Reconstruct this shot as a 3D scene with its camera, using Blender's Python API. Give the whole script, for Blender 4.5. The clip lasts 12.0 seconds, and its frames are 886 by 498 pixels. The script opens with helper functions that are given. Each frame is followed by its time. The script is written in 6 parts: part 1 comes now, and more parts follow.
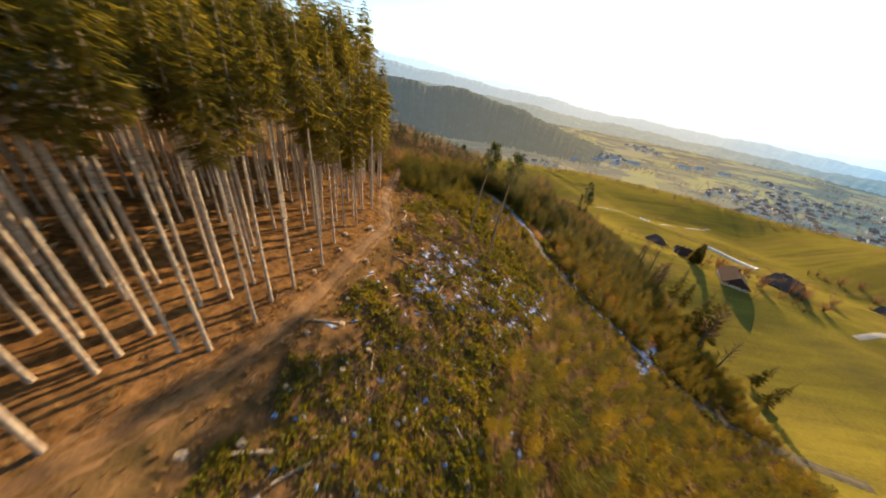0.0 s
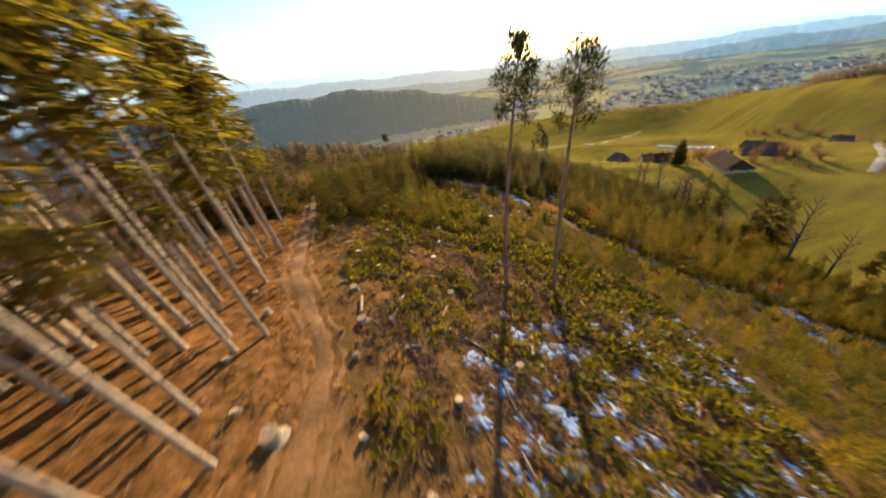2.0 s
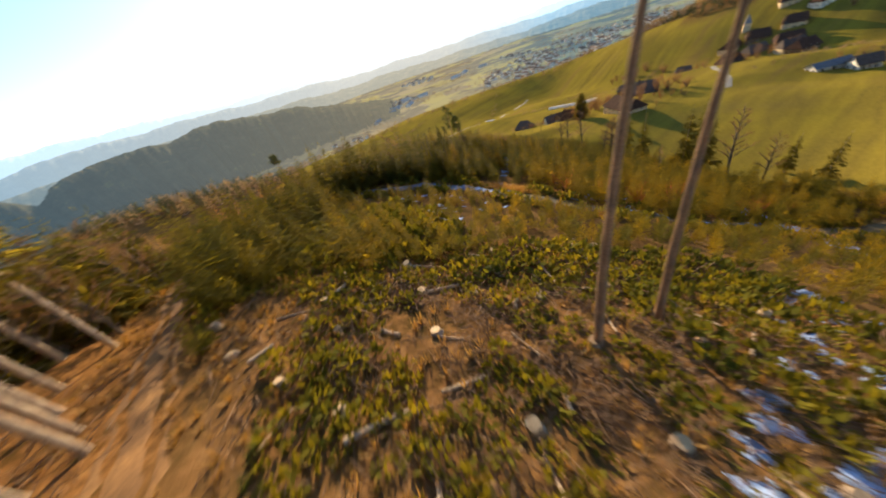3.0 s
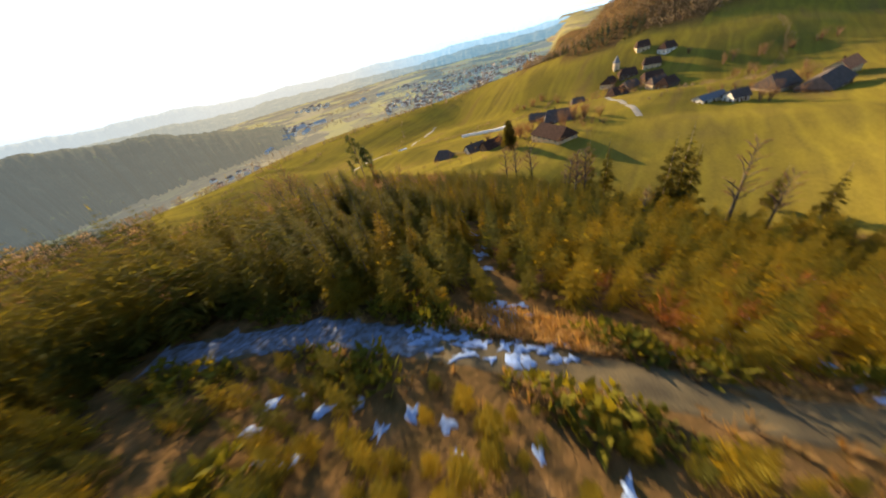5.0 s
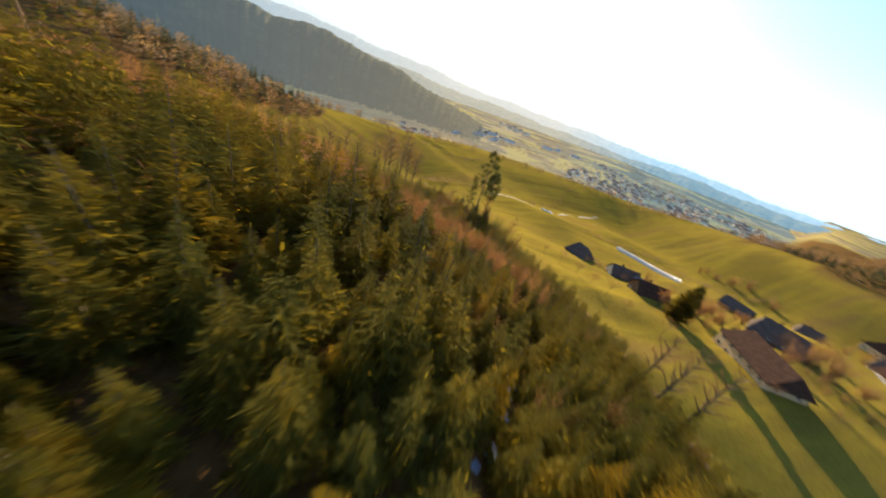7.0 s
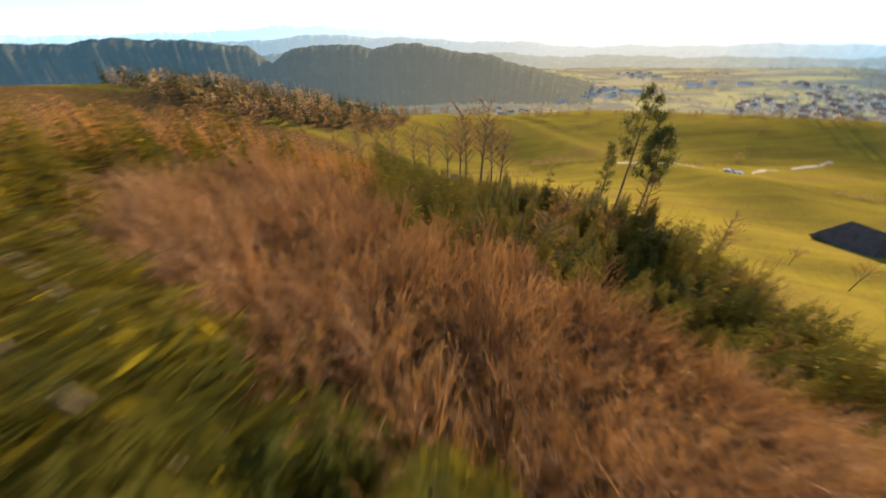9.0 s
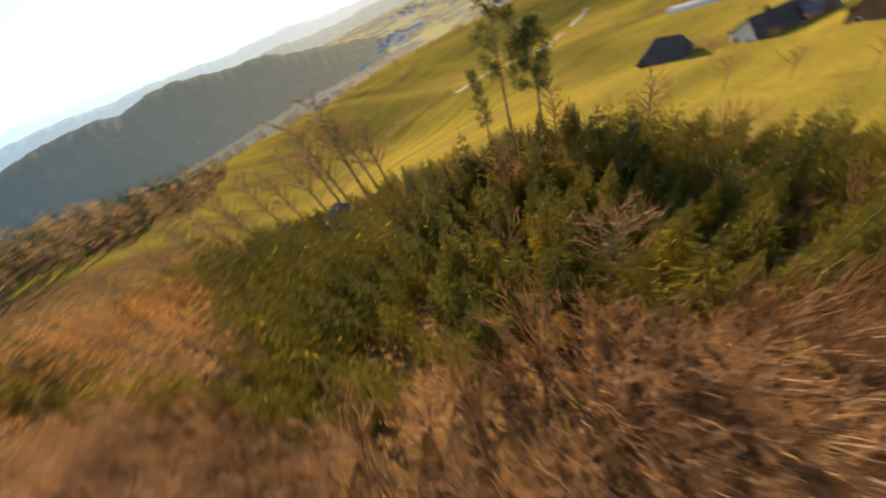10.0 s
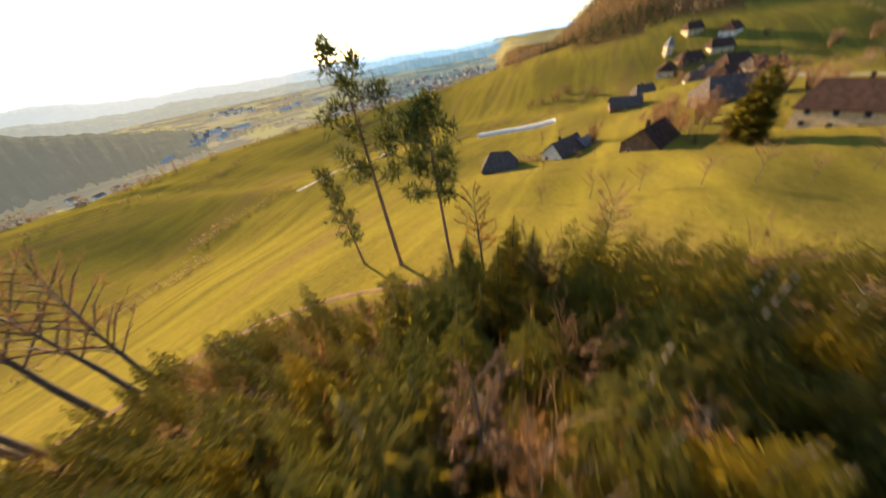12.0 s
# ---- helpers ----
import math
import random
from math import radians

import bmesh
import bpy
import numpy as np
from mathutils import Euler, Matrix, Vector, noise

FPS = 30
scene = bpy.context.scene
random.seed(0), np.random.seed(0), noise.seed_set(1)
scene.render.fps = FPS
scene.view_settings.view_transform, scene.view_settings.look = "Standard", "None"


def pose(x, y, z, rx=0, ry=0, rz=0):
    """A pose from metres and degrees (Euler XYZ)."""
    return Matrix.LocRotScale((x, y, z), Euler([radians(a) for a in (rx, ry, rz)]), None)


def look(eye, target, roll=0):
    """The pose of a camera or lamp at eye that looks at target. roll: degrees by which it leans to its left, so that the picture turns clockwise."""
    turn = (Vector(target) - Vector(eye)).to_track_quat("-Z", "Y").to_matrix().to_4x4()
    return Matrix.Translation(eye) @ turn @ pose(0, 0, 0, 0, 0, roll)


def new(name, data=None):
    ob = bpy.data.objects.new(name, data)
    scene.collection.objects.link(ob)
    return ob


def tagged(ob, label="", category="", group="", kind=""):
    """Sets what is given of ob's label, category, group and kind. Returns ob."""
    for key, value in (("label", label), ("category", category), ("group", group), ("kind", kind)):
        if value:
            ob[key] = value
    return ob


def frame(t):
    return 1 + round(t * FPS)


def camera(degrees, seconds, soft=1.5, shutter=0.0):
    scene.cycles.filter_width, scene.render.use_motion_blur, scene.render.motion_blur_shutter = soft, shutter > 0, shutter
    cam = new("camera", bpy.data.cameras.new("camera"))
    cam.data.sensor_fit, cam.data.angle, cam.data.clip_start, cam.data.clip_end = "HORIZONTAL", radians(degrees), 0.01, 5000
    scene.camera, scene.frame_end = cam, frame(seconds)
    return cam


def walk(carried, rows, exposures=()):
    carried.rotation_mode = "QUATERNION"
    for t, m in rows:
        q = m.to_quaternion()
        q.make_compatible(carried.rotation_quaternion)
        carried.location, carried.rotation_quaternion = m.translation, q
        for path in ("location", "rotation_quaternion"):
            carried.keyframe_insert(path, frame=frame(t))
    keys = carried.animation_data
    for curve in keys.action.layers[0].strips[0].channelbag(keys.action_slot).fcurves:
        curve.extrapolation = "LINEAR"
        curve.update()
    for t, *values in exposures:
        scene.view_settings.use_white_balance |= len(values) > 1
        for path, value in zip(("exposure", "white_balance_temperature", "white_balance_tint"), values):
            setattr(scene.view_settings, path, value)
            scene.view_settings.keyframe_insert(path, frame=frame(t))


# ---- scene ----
cam = camera(115.0, 12.0, soft=1.8, shutter=0.5)
PATH = [
    (0, (-0.000, 0.023, 60.018), (-0.031, 1.737, 58.989), 9.3),
    (0.5, (-2.109, 10.941, 56.318), (-2.123, 12.661, 55.298), 6.3),
    (1, (-3.557, 22.223, 52.603), (-3.543, 23.944, 51.584), 0.5),
    (1.5, (-5.792, 33.495, 49.280), (-5.666, 35.207, 48.255), -4.7),
    (2, (-7.152, 45.256, 46.354), (-6.878, 46.926, 45.287), -10.0),
    (2.5, (-7.513, 56.609, 43.345), (-7.042, 58.197, 42.223), -15.5),
    (3, (-6.663, 67.456, 39.988), (-5.979, 68.937, 38.831), -19.7),
    (3.2, (-5.681, 71.684, 38.735), (-4.917, 73.115, 37.565), -21.2),
    (4.8, (16.564, 104.736, 34.145), (17.697, 105.872, 32.951), -17.7),
    (5, (19.971, 107.623, 32.776), (21.126, 108.757, 31.601), -15.2),
    (5.5, (28.989, 114.740, 29.751), (30.157, 115.913, 28.628), -6.4),
    (6, (38.137, 121.230, 28.100), (39.235, 122.516, 27.033), 3.2),
    (6.5, (45.919, 127.928, 25.714), (46.871, 129.357, 24.689), 12.7),
    (7, (52.593, 136.030, 23.221), (53.321, 137.592, 22.206), 19.5),
    (7.5, (56.941, 145.601, 21.267), (57.390, 147.236, 20.206), 22.3),
    (7.7, (58.220, 149.083, 20.446), (58.540, 150.745, 19.380), 20.6),
    (9.3, (67.120, 179.070, 10.784), (67.131, 180.678, 9.595), -8.9),
    (9.5, (67.080, 182.659, 10.502), (67.198, 184.221, 9.259), -14.5),
    (10, (66.390, 190.984, 9.503), (66.841, 192.369, 8.132), -27.5),
    (10.5, (66.715, 197.842, 8.038), (67.448, 198.972, 6.560), -33.0),
    (11, (69.721, 204.900, 5.410), (70.697, 205.803, 3.917), -28.4),
    (11.5, (75.076, 210.202, 2.910), (76.266, 210.985, 1.506), -19.2),
    (12, (81.542, 213.015, 2.653), (82.935, 213.836, 1.477), -10.0),
]
walk(cam, [(t, look(eye, target, roll)) for t, eye, target, roll in PATH], ((0, 1.32), (3.2, 1.34), (5, 1.48), (12, 1.5)))

# world, sun and exposure
SUN_AZ, SUN_EL = radians(27.0), radians(13.5)
world = bpy.data.worlds.new("sky")
scene.world = world
world.use_nodes = True
sky = world.node_tree.nodes.new("ShaderNodeTexSky")
sky.sky_type = "NISHITA"
sky.sun_disc = False
sky.sun_elevation, sky.sun_rotation = SUN_EL, SUN_AZ
sky.altitude, sky.air_density, sky.dust_density, sky.ozone_density = 600, 1.0, 0.45, 2.2
world.node_tree.nodes["Background"].inputs[1].default_value = 0.112
world.node_tree.links.new(sky.outputs[0], world.node_tree.nodes["Background"].inputs[0])
sun_data = bpy.data.lights.new("sun", "SUN")
sun_data.energy, sun_data.angle, sun_data.color = 5.0, radians(0.6), (1.0, 0.77, 0.47)
sun = new("sun", sun_data)
sun_way = Vector((math.sin(SUN_AZ) * math.cos(SUN_EL), math.cos(SUN_AZ) * math.cos(SUN_EL), math.sin(SUN_EL)))
sun.matrix_world = look(sun_way * 900, (0, 0, 0))


# materials
def material(name, base=(0.5, 0.5, 0.5), rough=0.8, second=None, scale=2.0, bump=0.0, through_light=0.0, per_object=0.0, fine=0.0, metal=0.0):
    """A surface with variation at two scales, fine relief and, for leaves, light that shines through."""
    mat = bpy.data.materials.new(name)
    mat.use_nodes = True
    nt = mat.node_tree
    bsdf, out = nt.nodes["Principled BSDF"], nt.nodes["Material Output"]
    bsdf.inputs["Roughness"].default_value = rough
    bsdf.inputs["Metallic"].default_value = metal
    bsdf.inputs["Specular IOR Level"].default_value = 0.04 if through_light else 0.2
    geo = nt.nodes.new("ShaderNodeNewGeometry")
    big = nt.nodes.new("ShaderNodeTexNoise")
    big.inputs["Scale"].default_value, big.inputs["Detail"].default_value = scale, 4
    nt.links.new(geo.outputs["Position"], big.inputs["Vector"])
    mix = nt.nodes.new("ShaderNodeMix")
    mix.data_type = "RGBA"
    mix.inputs["A"].default_value = (*base, 1)
    mix.inputs["B"].default_value = (*(second or [c * 0.6 for c in base]), 1)
    ramp = nt.nodes.new("ShaderNodeMapRange")
    ramp.inputs["From Min"].default_value, ramp.inputs["From Max"].default_value = 0.35, 0.65
    nt.links.new(big.outputs["Fac"], ramp.inputs["Value"])
    nt.links.new(ramp.outputs["Result"], mix.inputs["Factor"])
    colour = mix.outputs["Result"]
    if fine:
        small = nt.nodes.new("ShaderNodeTexNoise")
        small.inputs["Scale"].default_value, small.inputs["Detail"].default_value = fine, 3
        nt.links.new(geo.outputs["Position"], small.inputs["Vector"])
        hsv = nt.nodes.new("ShaderNodeHueSaturation")
        span = nt.nodes.new("ShaderNodeMapRange")
        span.inputs["To Min"].default_value, span.inputs["To Max"].default_value = 0.45, 1.55
        nt.links.new(small.outputs["Fac"], span.inputs["Value"])
        nt.links.new(span.outputs["Result"], hsv.inputs["Value"])
        nt.links.new(colour, hsv.inputs["Color"])
        colour = hsv.outputs["Color"]
    if per_object:
        info = nt.nodes.new("ShaderNodeObjectInfo")
        add = nt.nodes.new("ShaderNodeMath")
        add.operation = "ADD"
        nt.links.new(info.outputs["Random"], add.inputs[0])
        nt.links.new(geo.outputs["Random Per Island"], add.inputs[1])
        hsv = nt.nodes.new("ShaderNodeHueSaturation")
        span = nt.nodes.new("ShaderNodeMapRange")
        span.inputs["From Max"].default_value = 2.0
        span.inputs["To Min"].default_value, span.inputs["To Max"].default_value = 1 - per_object, 1 + per_object
        nt.links.new(add.outputs[0], span.inputs["Value"])
        nt.links.new(span.outputs["Result"], hsv.inputs["Value"])
        nt.links.new(colour, hsv.inputs["Color"])
        colour = hsv.outputs["Color"]
    nt.links.new(colour, bsdf.inputs["Base Color"])
    if bump:
        relief = nt.nodes.new("ShaderNodeBump")
        relief.inputs["Strength"].default_value = bump
        relief.inputs["Distance"].default_value = 0.1
        grain = nt.nodes.new("ShaderNodeTexNoise")
        grain.inputs["Scale"].default_value, grain.inputs["Detail"].default_value = max(fine, scale * 4), 4
        nt.links.new(geo.outputs["Position"], grain.inputs["Vector"])
        nt.links.new(grain.outputs["Fac"], relief.inputs["Height"])
        nt.links.new(relief.outputs["Normal"], bsdf.inputs["Normal"])
    if through_light:
        leaf = nt.nodes.new("ShaderNodeBsdfTranslucent")
        warm = nt.nodes.new("ShaderNodeMix")
        warm.data_type, warm.blend_type = "RGBA", "MULTIPLY"
        warm.inputs["Factor"].default_value = 1.0
        warm.inputs["B"].default_value = (1.6, 1.32, 0.47, 1)
        nt.links.new(colour, warm.inputs["A"])
        nt.links.new(warm.outputs["Result"], leaf.inputs["Color"])
        both = nt.nodes.new("ShaderNodeMixShader")
        both.inputs[0].default_value = through_light
        nt.links.new(bsdf.outputs[0], both.inputs[1])
        nt.links.new(leaf.outputs[0], both.inputs[2])
        nt.links.new(both.outputs[0], out.inputs["Surface"])
    return mat


def distance_material(name, low, high, scale, glow, warm, patch=None):
    """Far land as a plain backdrop, with evening haze painted into colour and emission."""
    mat = bpy.data.materials.new(name)
    mat.use_nodes = True
    nt = mat.node_tree
    bsdf = nt.nodes["Principled BSDF"]
    bsdf.inputs["Roughness"].default_value = 1.0
    bsdf.inputs["Specular IOR Level"].default_value = 0.0
    geo = nt.nodes.new("ShaderNodeNewGeometry")
    tex = nt.nodes.new("ShaderNodeTexNoise")
    tex.inputs["Scale"].default_value, tex.inputs["Detail"].default_value, tex.inputs["Roughness"].default_value = scale, 6, 0.65
    nt.links.new(geo.outputs["Position"], tex.inputs["Vector"])
    ramp = nt.nodes.new("ShaderNodeValToRGB")
    ramp.color_ramp.elements[0].position, ramp.color_ramp.elements[1].position = 0.4, 0.62
    ramp.color_ramp.elements[0].color, ramp.color_ramp.elements[1].color = (*low, 1), (*high, 1)
    if patch:
        third = ramp.color_ramp.elements.new(0.7)
        third.color = (*patch, 1)
    nt.links.new(tex.outputs["Fac"], ramp.inputs["Fac"])
    nt.links.new(ramp.outputs["Color"], bsdf.inputs["Base Color"])
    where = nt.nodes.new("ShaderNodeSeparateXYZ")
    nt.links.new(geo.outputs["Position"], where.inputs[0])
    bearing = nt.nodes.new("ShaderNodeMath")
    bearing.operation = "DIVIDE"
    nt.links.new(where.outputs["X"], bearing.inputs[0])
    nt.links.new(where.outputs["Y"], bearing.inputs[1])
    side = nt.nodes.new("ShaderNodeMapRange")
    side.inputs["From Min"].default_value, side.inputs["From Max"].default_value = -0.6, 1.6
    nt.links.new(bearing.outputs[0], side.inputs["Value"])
    # lit haze as emission by bearing: cool at the sides, warm towards the sun
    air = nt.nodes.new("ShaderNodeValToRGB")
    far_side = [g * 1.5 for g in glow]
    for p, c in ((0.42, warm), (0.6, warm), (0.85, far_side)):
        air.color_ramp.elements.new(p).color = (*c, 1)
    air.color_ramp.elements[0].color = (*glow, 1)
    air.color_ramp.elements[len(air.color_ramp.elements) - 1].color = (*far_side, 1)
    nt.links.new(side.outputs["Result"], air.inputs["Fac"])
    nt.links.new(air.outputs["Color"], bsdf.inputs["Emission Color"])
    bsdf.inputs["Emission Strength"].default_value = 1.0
    return mat


SPRUCE = material("spruce_needles", (0.185, 0.158, 0.036), 0.8, (0.088, 0.088, 0.024), 0.4, through_light=0.68, per_object=0.32)
YOUNG = material("young_conifer_needles", (0.300, 0.215, 0.022), 0.8, (0.105, 0.102, 0.018), 0.16, through_light=0.62, per_object=0.3)
GREEN = material("green_conifer_needles", (0.215, 0.180, 0.030), 0.8, (0.090, 0.098, 0.024), 0.12, through_light=0.62, per_object=0.35)
PINE = material("pine_needles", (0.115, 0.120, 0.030), 0.8, (0.075, 0.085, 0.022), 0.3, through_light=0.22, per_object=0.25)
SHRUB = material("shrub_leaves", (0.155, 0.130, 0.014), 0.8, (0.065, 0.070, 0.012), 0.2, through_light=0.4, per_object=0.35)
LARCH = material("larch_twigs", (0.47, 0.245, 0.088), 0.8, (0.30, 0.155, 0.060), 0.2, through_light=0.35, per_object=0.5)
TWIG = material("bare_twigs", (0.34, 0.205, 0.120), 0.85, (0.19, 0.110, 0.066), 0.3, through_light=0.2, per_object=0.4)
RUSSET = material("russet_leaves", (0.34, 0.13, 0.05), 0.8, (0.24, 0.09, 0.035), 0.6, through_light=0.4, per_object=0.5)
BARK = material("spruce_bark", (0.46, 0.35, 0.24), 0.9, (0.29, 0.21, 0.15), 1.4, bump=0.5, per_object=0.3, fine=9)
PINE_BARK = material("pine_bark", (0.34, 0.20, 0.11), 0.9, (0.20, 0.13, 0.085), 0.8, bump=0.5, fine=8)
DARK_BARK = material("bare_tree_bark", (0.15, 0.115, 0.085), 0.9, (0.09, 0.07, 0.05), 1.0, bump=0.4, fine=8)
DRY_GRASS = material("dry_grass", (0.42, 0.26, 0.10), 0.85, (0.26, 0.15, 0.06), 0.3, through_light=0.3, per_object=0.5)
SLASH = material("cut_branches", (0.33, 0.205, 0.120), 0.9, (0.17, 0.10, 0.062), 0.5, per_object=0.7)
PALE_WOOD = material("fresh_cut_wood", (0.60, 0.43, 0.25), 0.75, (0.42, 0.28, 0.15), 3.0, fine=20)
DIRT = material("track_dirt", (0.215, 0.112, 0.042), 0.95, (0.12, 0.062, 0.026), 0.35, bump=0.5, fine=3)
# both snows painted dark blue: the trees' shade is put into the colour
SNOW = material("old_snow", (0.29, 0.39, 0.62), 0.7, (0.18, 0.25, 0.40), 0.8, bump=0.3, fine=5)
ROAD_SNOW = material("shaded_trodden_snow", (0.15, 0.19, 0.28), 0.8, (0.08, 0.075, 0.07), 1.3, bump=0.4, fine=4)
GRAVEL = material("forest_road_gravel", (0.115, 0.085, 0.042), 0.95, (0.065, 0.05, 0.028), 0.4, bump=0.5, fine=6)
LANE = material("lane_asphalt", (0.34, 0.29, 0.22), 0.85, (0.22, 0.20, 0.17), 0.2, fine=3)


# height of the land: a slope down to the east with broad swells every 48 m, then valley, wooded hill and far ranges
SWELLS = [0.7, -1, -3.8, -3.2, -0.4, -0.1, -0.5, -0.4, -0.1,
          -2.3, -0.1, -0.1, -8, -0.8, -0.6, -2.5, -2.2, -0.8,
          3.7, 6.5, 3.9, -14.9, -1.8, -0.6, -3.6, -4.1, -1.2,
          5, -9, 6.9, -6.8, -7.2, -2.6, 0, -1.4, 3,
          -3.5, -10.7, 15.2, -2.8, -1.2, 3.5, 2.9, 1.3, 7.9,
          -4.8, 2.1, -1.4, -5.5, 3.9, 0.6, 2.4, 0.8, 8.9,
          -4.1, 4.8, -4, 10.1, 0.7, -8.6, 4.1, 0.1, 8.2,
          -4.3, -2.3, -14.8, -6.5, 2.6, 3.2, 3.8, -9.1, 3.6,
          1.2, 2.9, -5.5, -13.4, -8.5, 5.1, 9.6, -0.3, 18.4]


def smooth(a, b, v):
    k = np.clip((v - a) / (b - a), 0, 1)
    return k * k * (3 - 2 * k)


def near_height(x, y):
    z = 30.21 + (-16.77) * x / 100 + (-15.70) * y / 100
    gx = np.exp(-((x[..., None] - (-72 + 48 * np.arange(9))) ** 2) / (2 * 46.0**2))
    gy = np.exp(-((y[..., None] - (-24 + 48 * np.arange(9))) ** 2) / (2 * 46.0**2))
    z = z + ((gy @ np.reshape(SWELLS, (9, 9))) * gx).sum(-1)
    return z


def hump(x, y, cx, cy, sx, sy, turn_deg, height):
    c, s = math.cos(radians(turn_deg)), math.sin(radians(turn_deg))
    u, v = (x - cx) * c + (y - cy) * s, -(x - cx) * s + (y - cy) * c
    return height * np.exp(-(u / sx) ** 2 / 2 - (v / sy) ** 2 / 2)


def hill_side(x, y):
    """Distance into the wooded hill from its northern foot."""
    return (x - 492) * 0.44 - (y - 333) * 0.90


def valley_floor(x, y):
    r = np.hypot(x - 60, y - 120)
    return -142 + 12 * smooth(900, 2600, r) + 3 * np.sin(x * 0.006) * np.sin(y * 0.005)


def far_height(x, y):
    r, az = np.hypot(x - 60, y - 120), np.degrees(np.arctan2(x - 60, y - 120))
    brink = np.interp(az, [-60, -28, -12, 0, 19, 35, 62], [330, 330, 300, 335, 440, 475, 500])
    hill = smooth(0, 130, hill_side(x, y)) * smooth(420, 640, r) * (1 - smooth(700, 900, r))
    z = -52 + hump(x, y, 560, 120, 240, 170, 0, 38) + hump(x, y, 500, 330, 160, 120, 0, 14) + 66 * hill
    fall = smooth(0, 560, r - brink) * (1 - smooth(-45, 15, hill_side(x, y)) * smooth(100, 400, x)) 
    z = 1.17 * z * (1 - fall) + (valley_floor(x, y) - 5) * fall
    return z + hump(x, y, -260, 80, 160, 400, 0, 80) * (1 - 0.8 * fall)


def height(x, y):
    x, y = np.asarray(x, float), np.asarray(y, float)
    edge = np.maximum(np.maximum(-90 - x, x - 300), np.maximum(-50 - y, y - 350))
    far = smooth(-10, 160, edge)
    wave = 0.35 * np.sin(x * 0.31 + 1.3 * np.sin(y * 0.17)) * np.sin(y * 0.27 + 0.7) + 0.18 * np.sin(x * 0.83 + y * 0.5) * np.sin(y * 0.71 - x * 0.2)
    field = smooth(88, 110, x + 0.4 * np.maximum(y - 230, 0)) * (1 - smooth(500, 900, np.hypot(x, y)))
    wave = wave * (1 - field) * (1 - smooth(60, 90, x)) * (1 - smooth(170, 220, y))
    wave = wave + field * (0.45 * np.sin(x * 0.11 + 0.06 * y + 1.5 * np.sin(y * 0.031)) + 0.35 * np.sin(y * 0.13 - 0.05 * x + np.sin(x * 0.05)) + 0.5 * np.sin(x * 0.047 + y * 0.053))
    wave = wave + hump(x, y, -80, 425, 70, 45, 20, 15)
    return near_height(np.clip(x, -200, 460), np.clip(y, -160, 510)) * (1 - far) + far_height(x, y) * far + wave


def high(x, y):
    return float(height(x, y))


def inside(poly, x, y):
    x, y = np.asarray(x, float), np.asarray(y, float)
    odd = np.zeros(x.shape, bool)
    for (x0, y0), (x1, y1) in zip(poly, poly[1:] + poly[:1]):
        odd ^= ((y0 > y) != (y1 > y)) & (x < (x1 - x0) * (y - y0) / (y1 - y0 + 1e-12) + x0)
    return odd


def off_line(line, x, y):
    """Distance from a way through the land."""
    x, y = np.asarray(x, float), np.asarray(y, float)
    best = np.full(x.shape, 1e9)
    for (x0, y0), (x1, y1) in zip(line, line[1:]):
        k = np.clip(((x - x0) * (x1 - x0) + (y - y0) * (y1 - y0)) / ((x1 - x0) ** 2 + (y1 - y0) ** 2), 0, 1)
        best = np.minimum(best, np.hypot(x - x0 - k * (x1 - x0), y - y0 - k * (y1 - y0)))
    return best


# the plan is drawn on a skewed sheet, as a hand survey is: lay() gives the true place of a point of it, in metres
DRIFT_X = [1.8, 0.7, 6.5, 0.1, -1.9, -2.3, -1.7, 1.5, 1.5,
          7.1, -6.7, 1.1, -12.1, -4, 4.5, 5.5, 9.1, 5.4,
          -1.5, -10.8, 13.6, 6.3, 8.7, 15.9, 6.8, -2, -2.4,
          -19.6, -3.6, 12, 6.5, -1.1, -5, -9.7, -10.3, -6,
          -16.4, 4.4, -0.6, -6.9, 0.8, 2.7, -4.9, 0.2, -0.4,
          -3.2, 6.2, 4.1, 12.1, -0, 11.9, 1.7, -9.6, -10.7,
          3.2, 1.1, -7.2, 17.3, -12.1, -0.2, 10.3, -2.5, -10.4,
          4.3, 4.5, 2.3, 28.9, 8, -0.2, 8.6, 5.6, -2]
DRIFT_Y = [1.6, 5.5, 6.7, 5.9, 0.2, -2.8, -3.5, -4.2, -2.5,
          -5.9, 0.6, -15.5, -6.1, -5.4, -9.3, -10.9, -14.1, -8.8,
          -22.9, 11.2, -4.9, -1.4, -3.5, -6.5, -6.6, -15.5, -12.2,
          11.8, 32.8, 11, 6.7, -2.6, -8.9, -1.7, -10.7, -12.7,
          25.1, -14.6, -16, -15, 1.1, -10.7, -14.4, -10.9, -12.5,
          10.2, -11.5, 33.4, -10.2, -8.7, 6.3, -14.4, -13.8, -14.2,
          5, -27, 22.7, 12.2, -32.2, 0.3, -2.9, -18.5, -20.1,
          4.3, -17.8, 26.8, 49.2, -15.2, -18.1, -9.7, -18.4, -16.2]


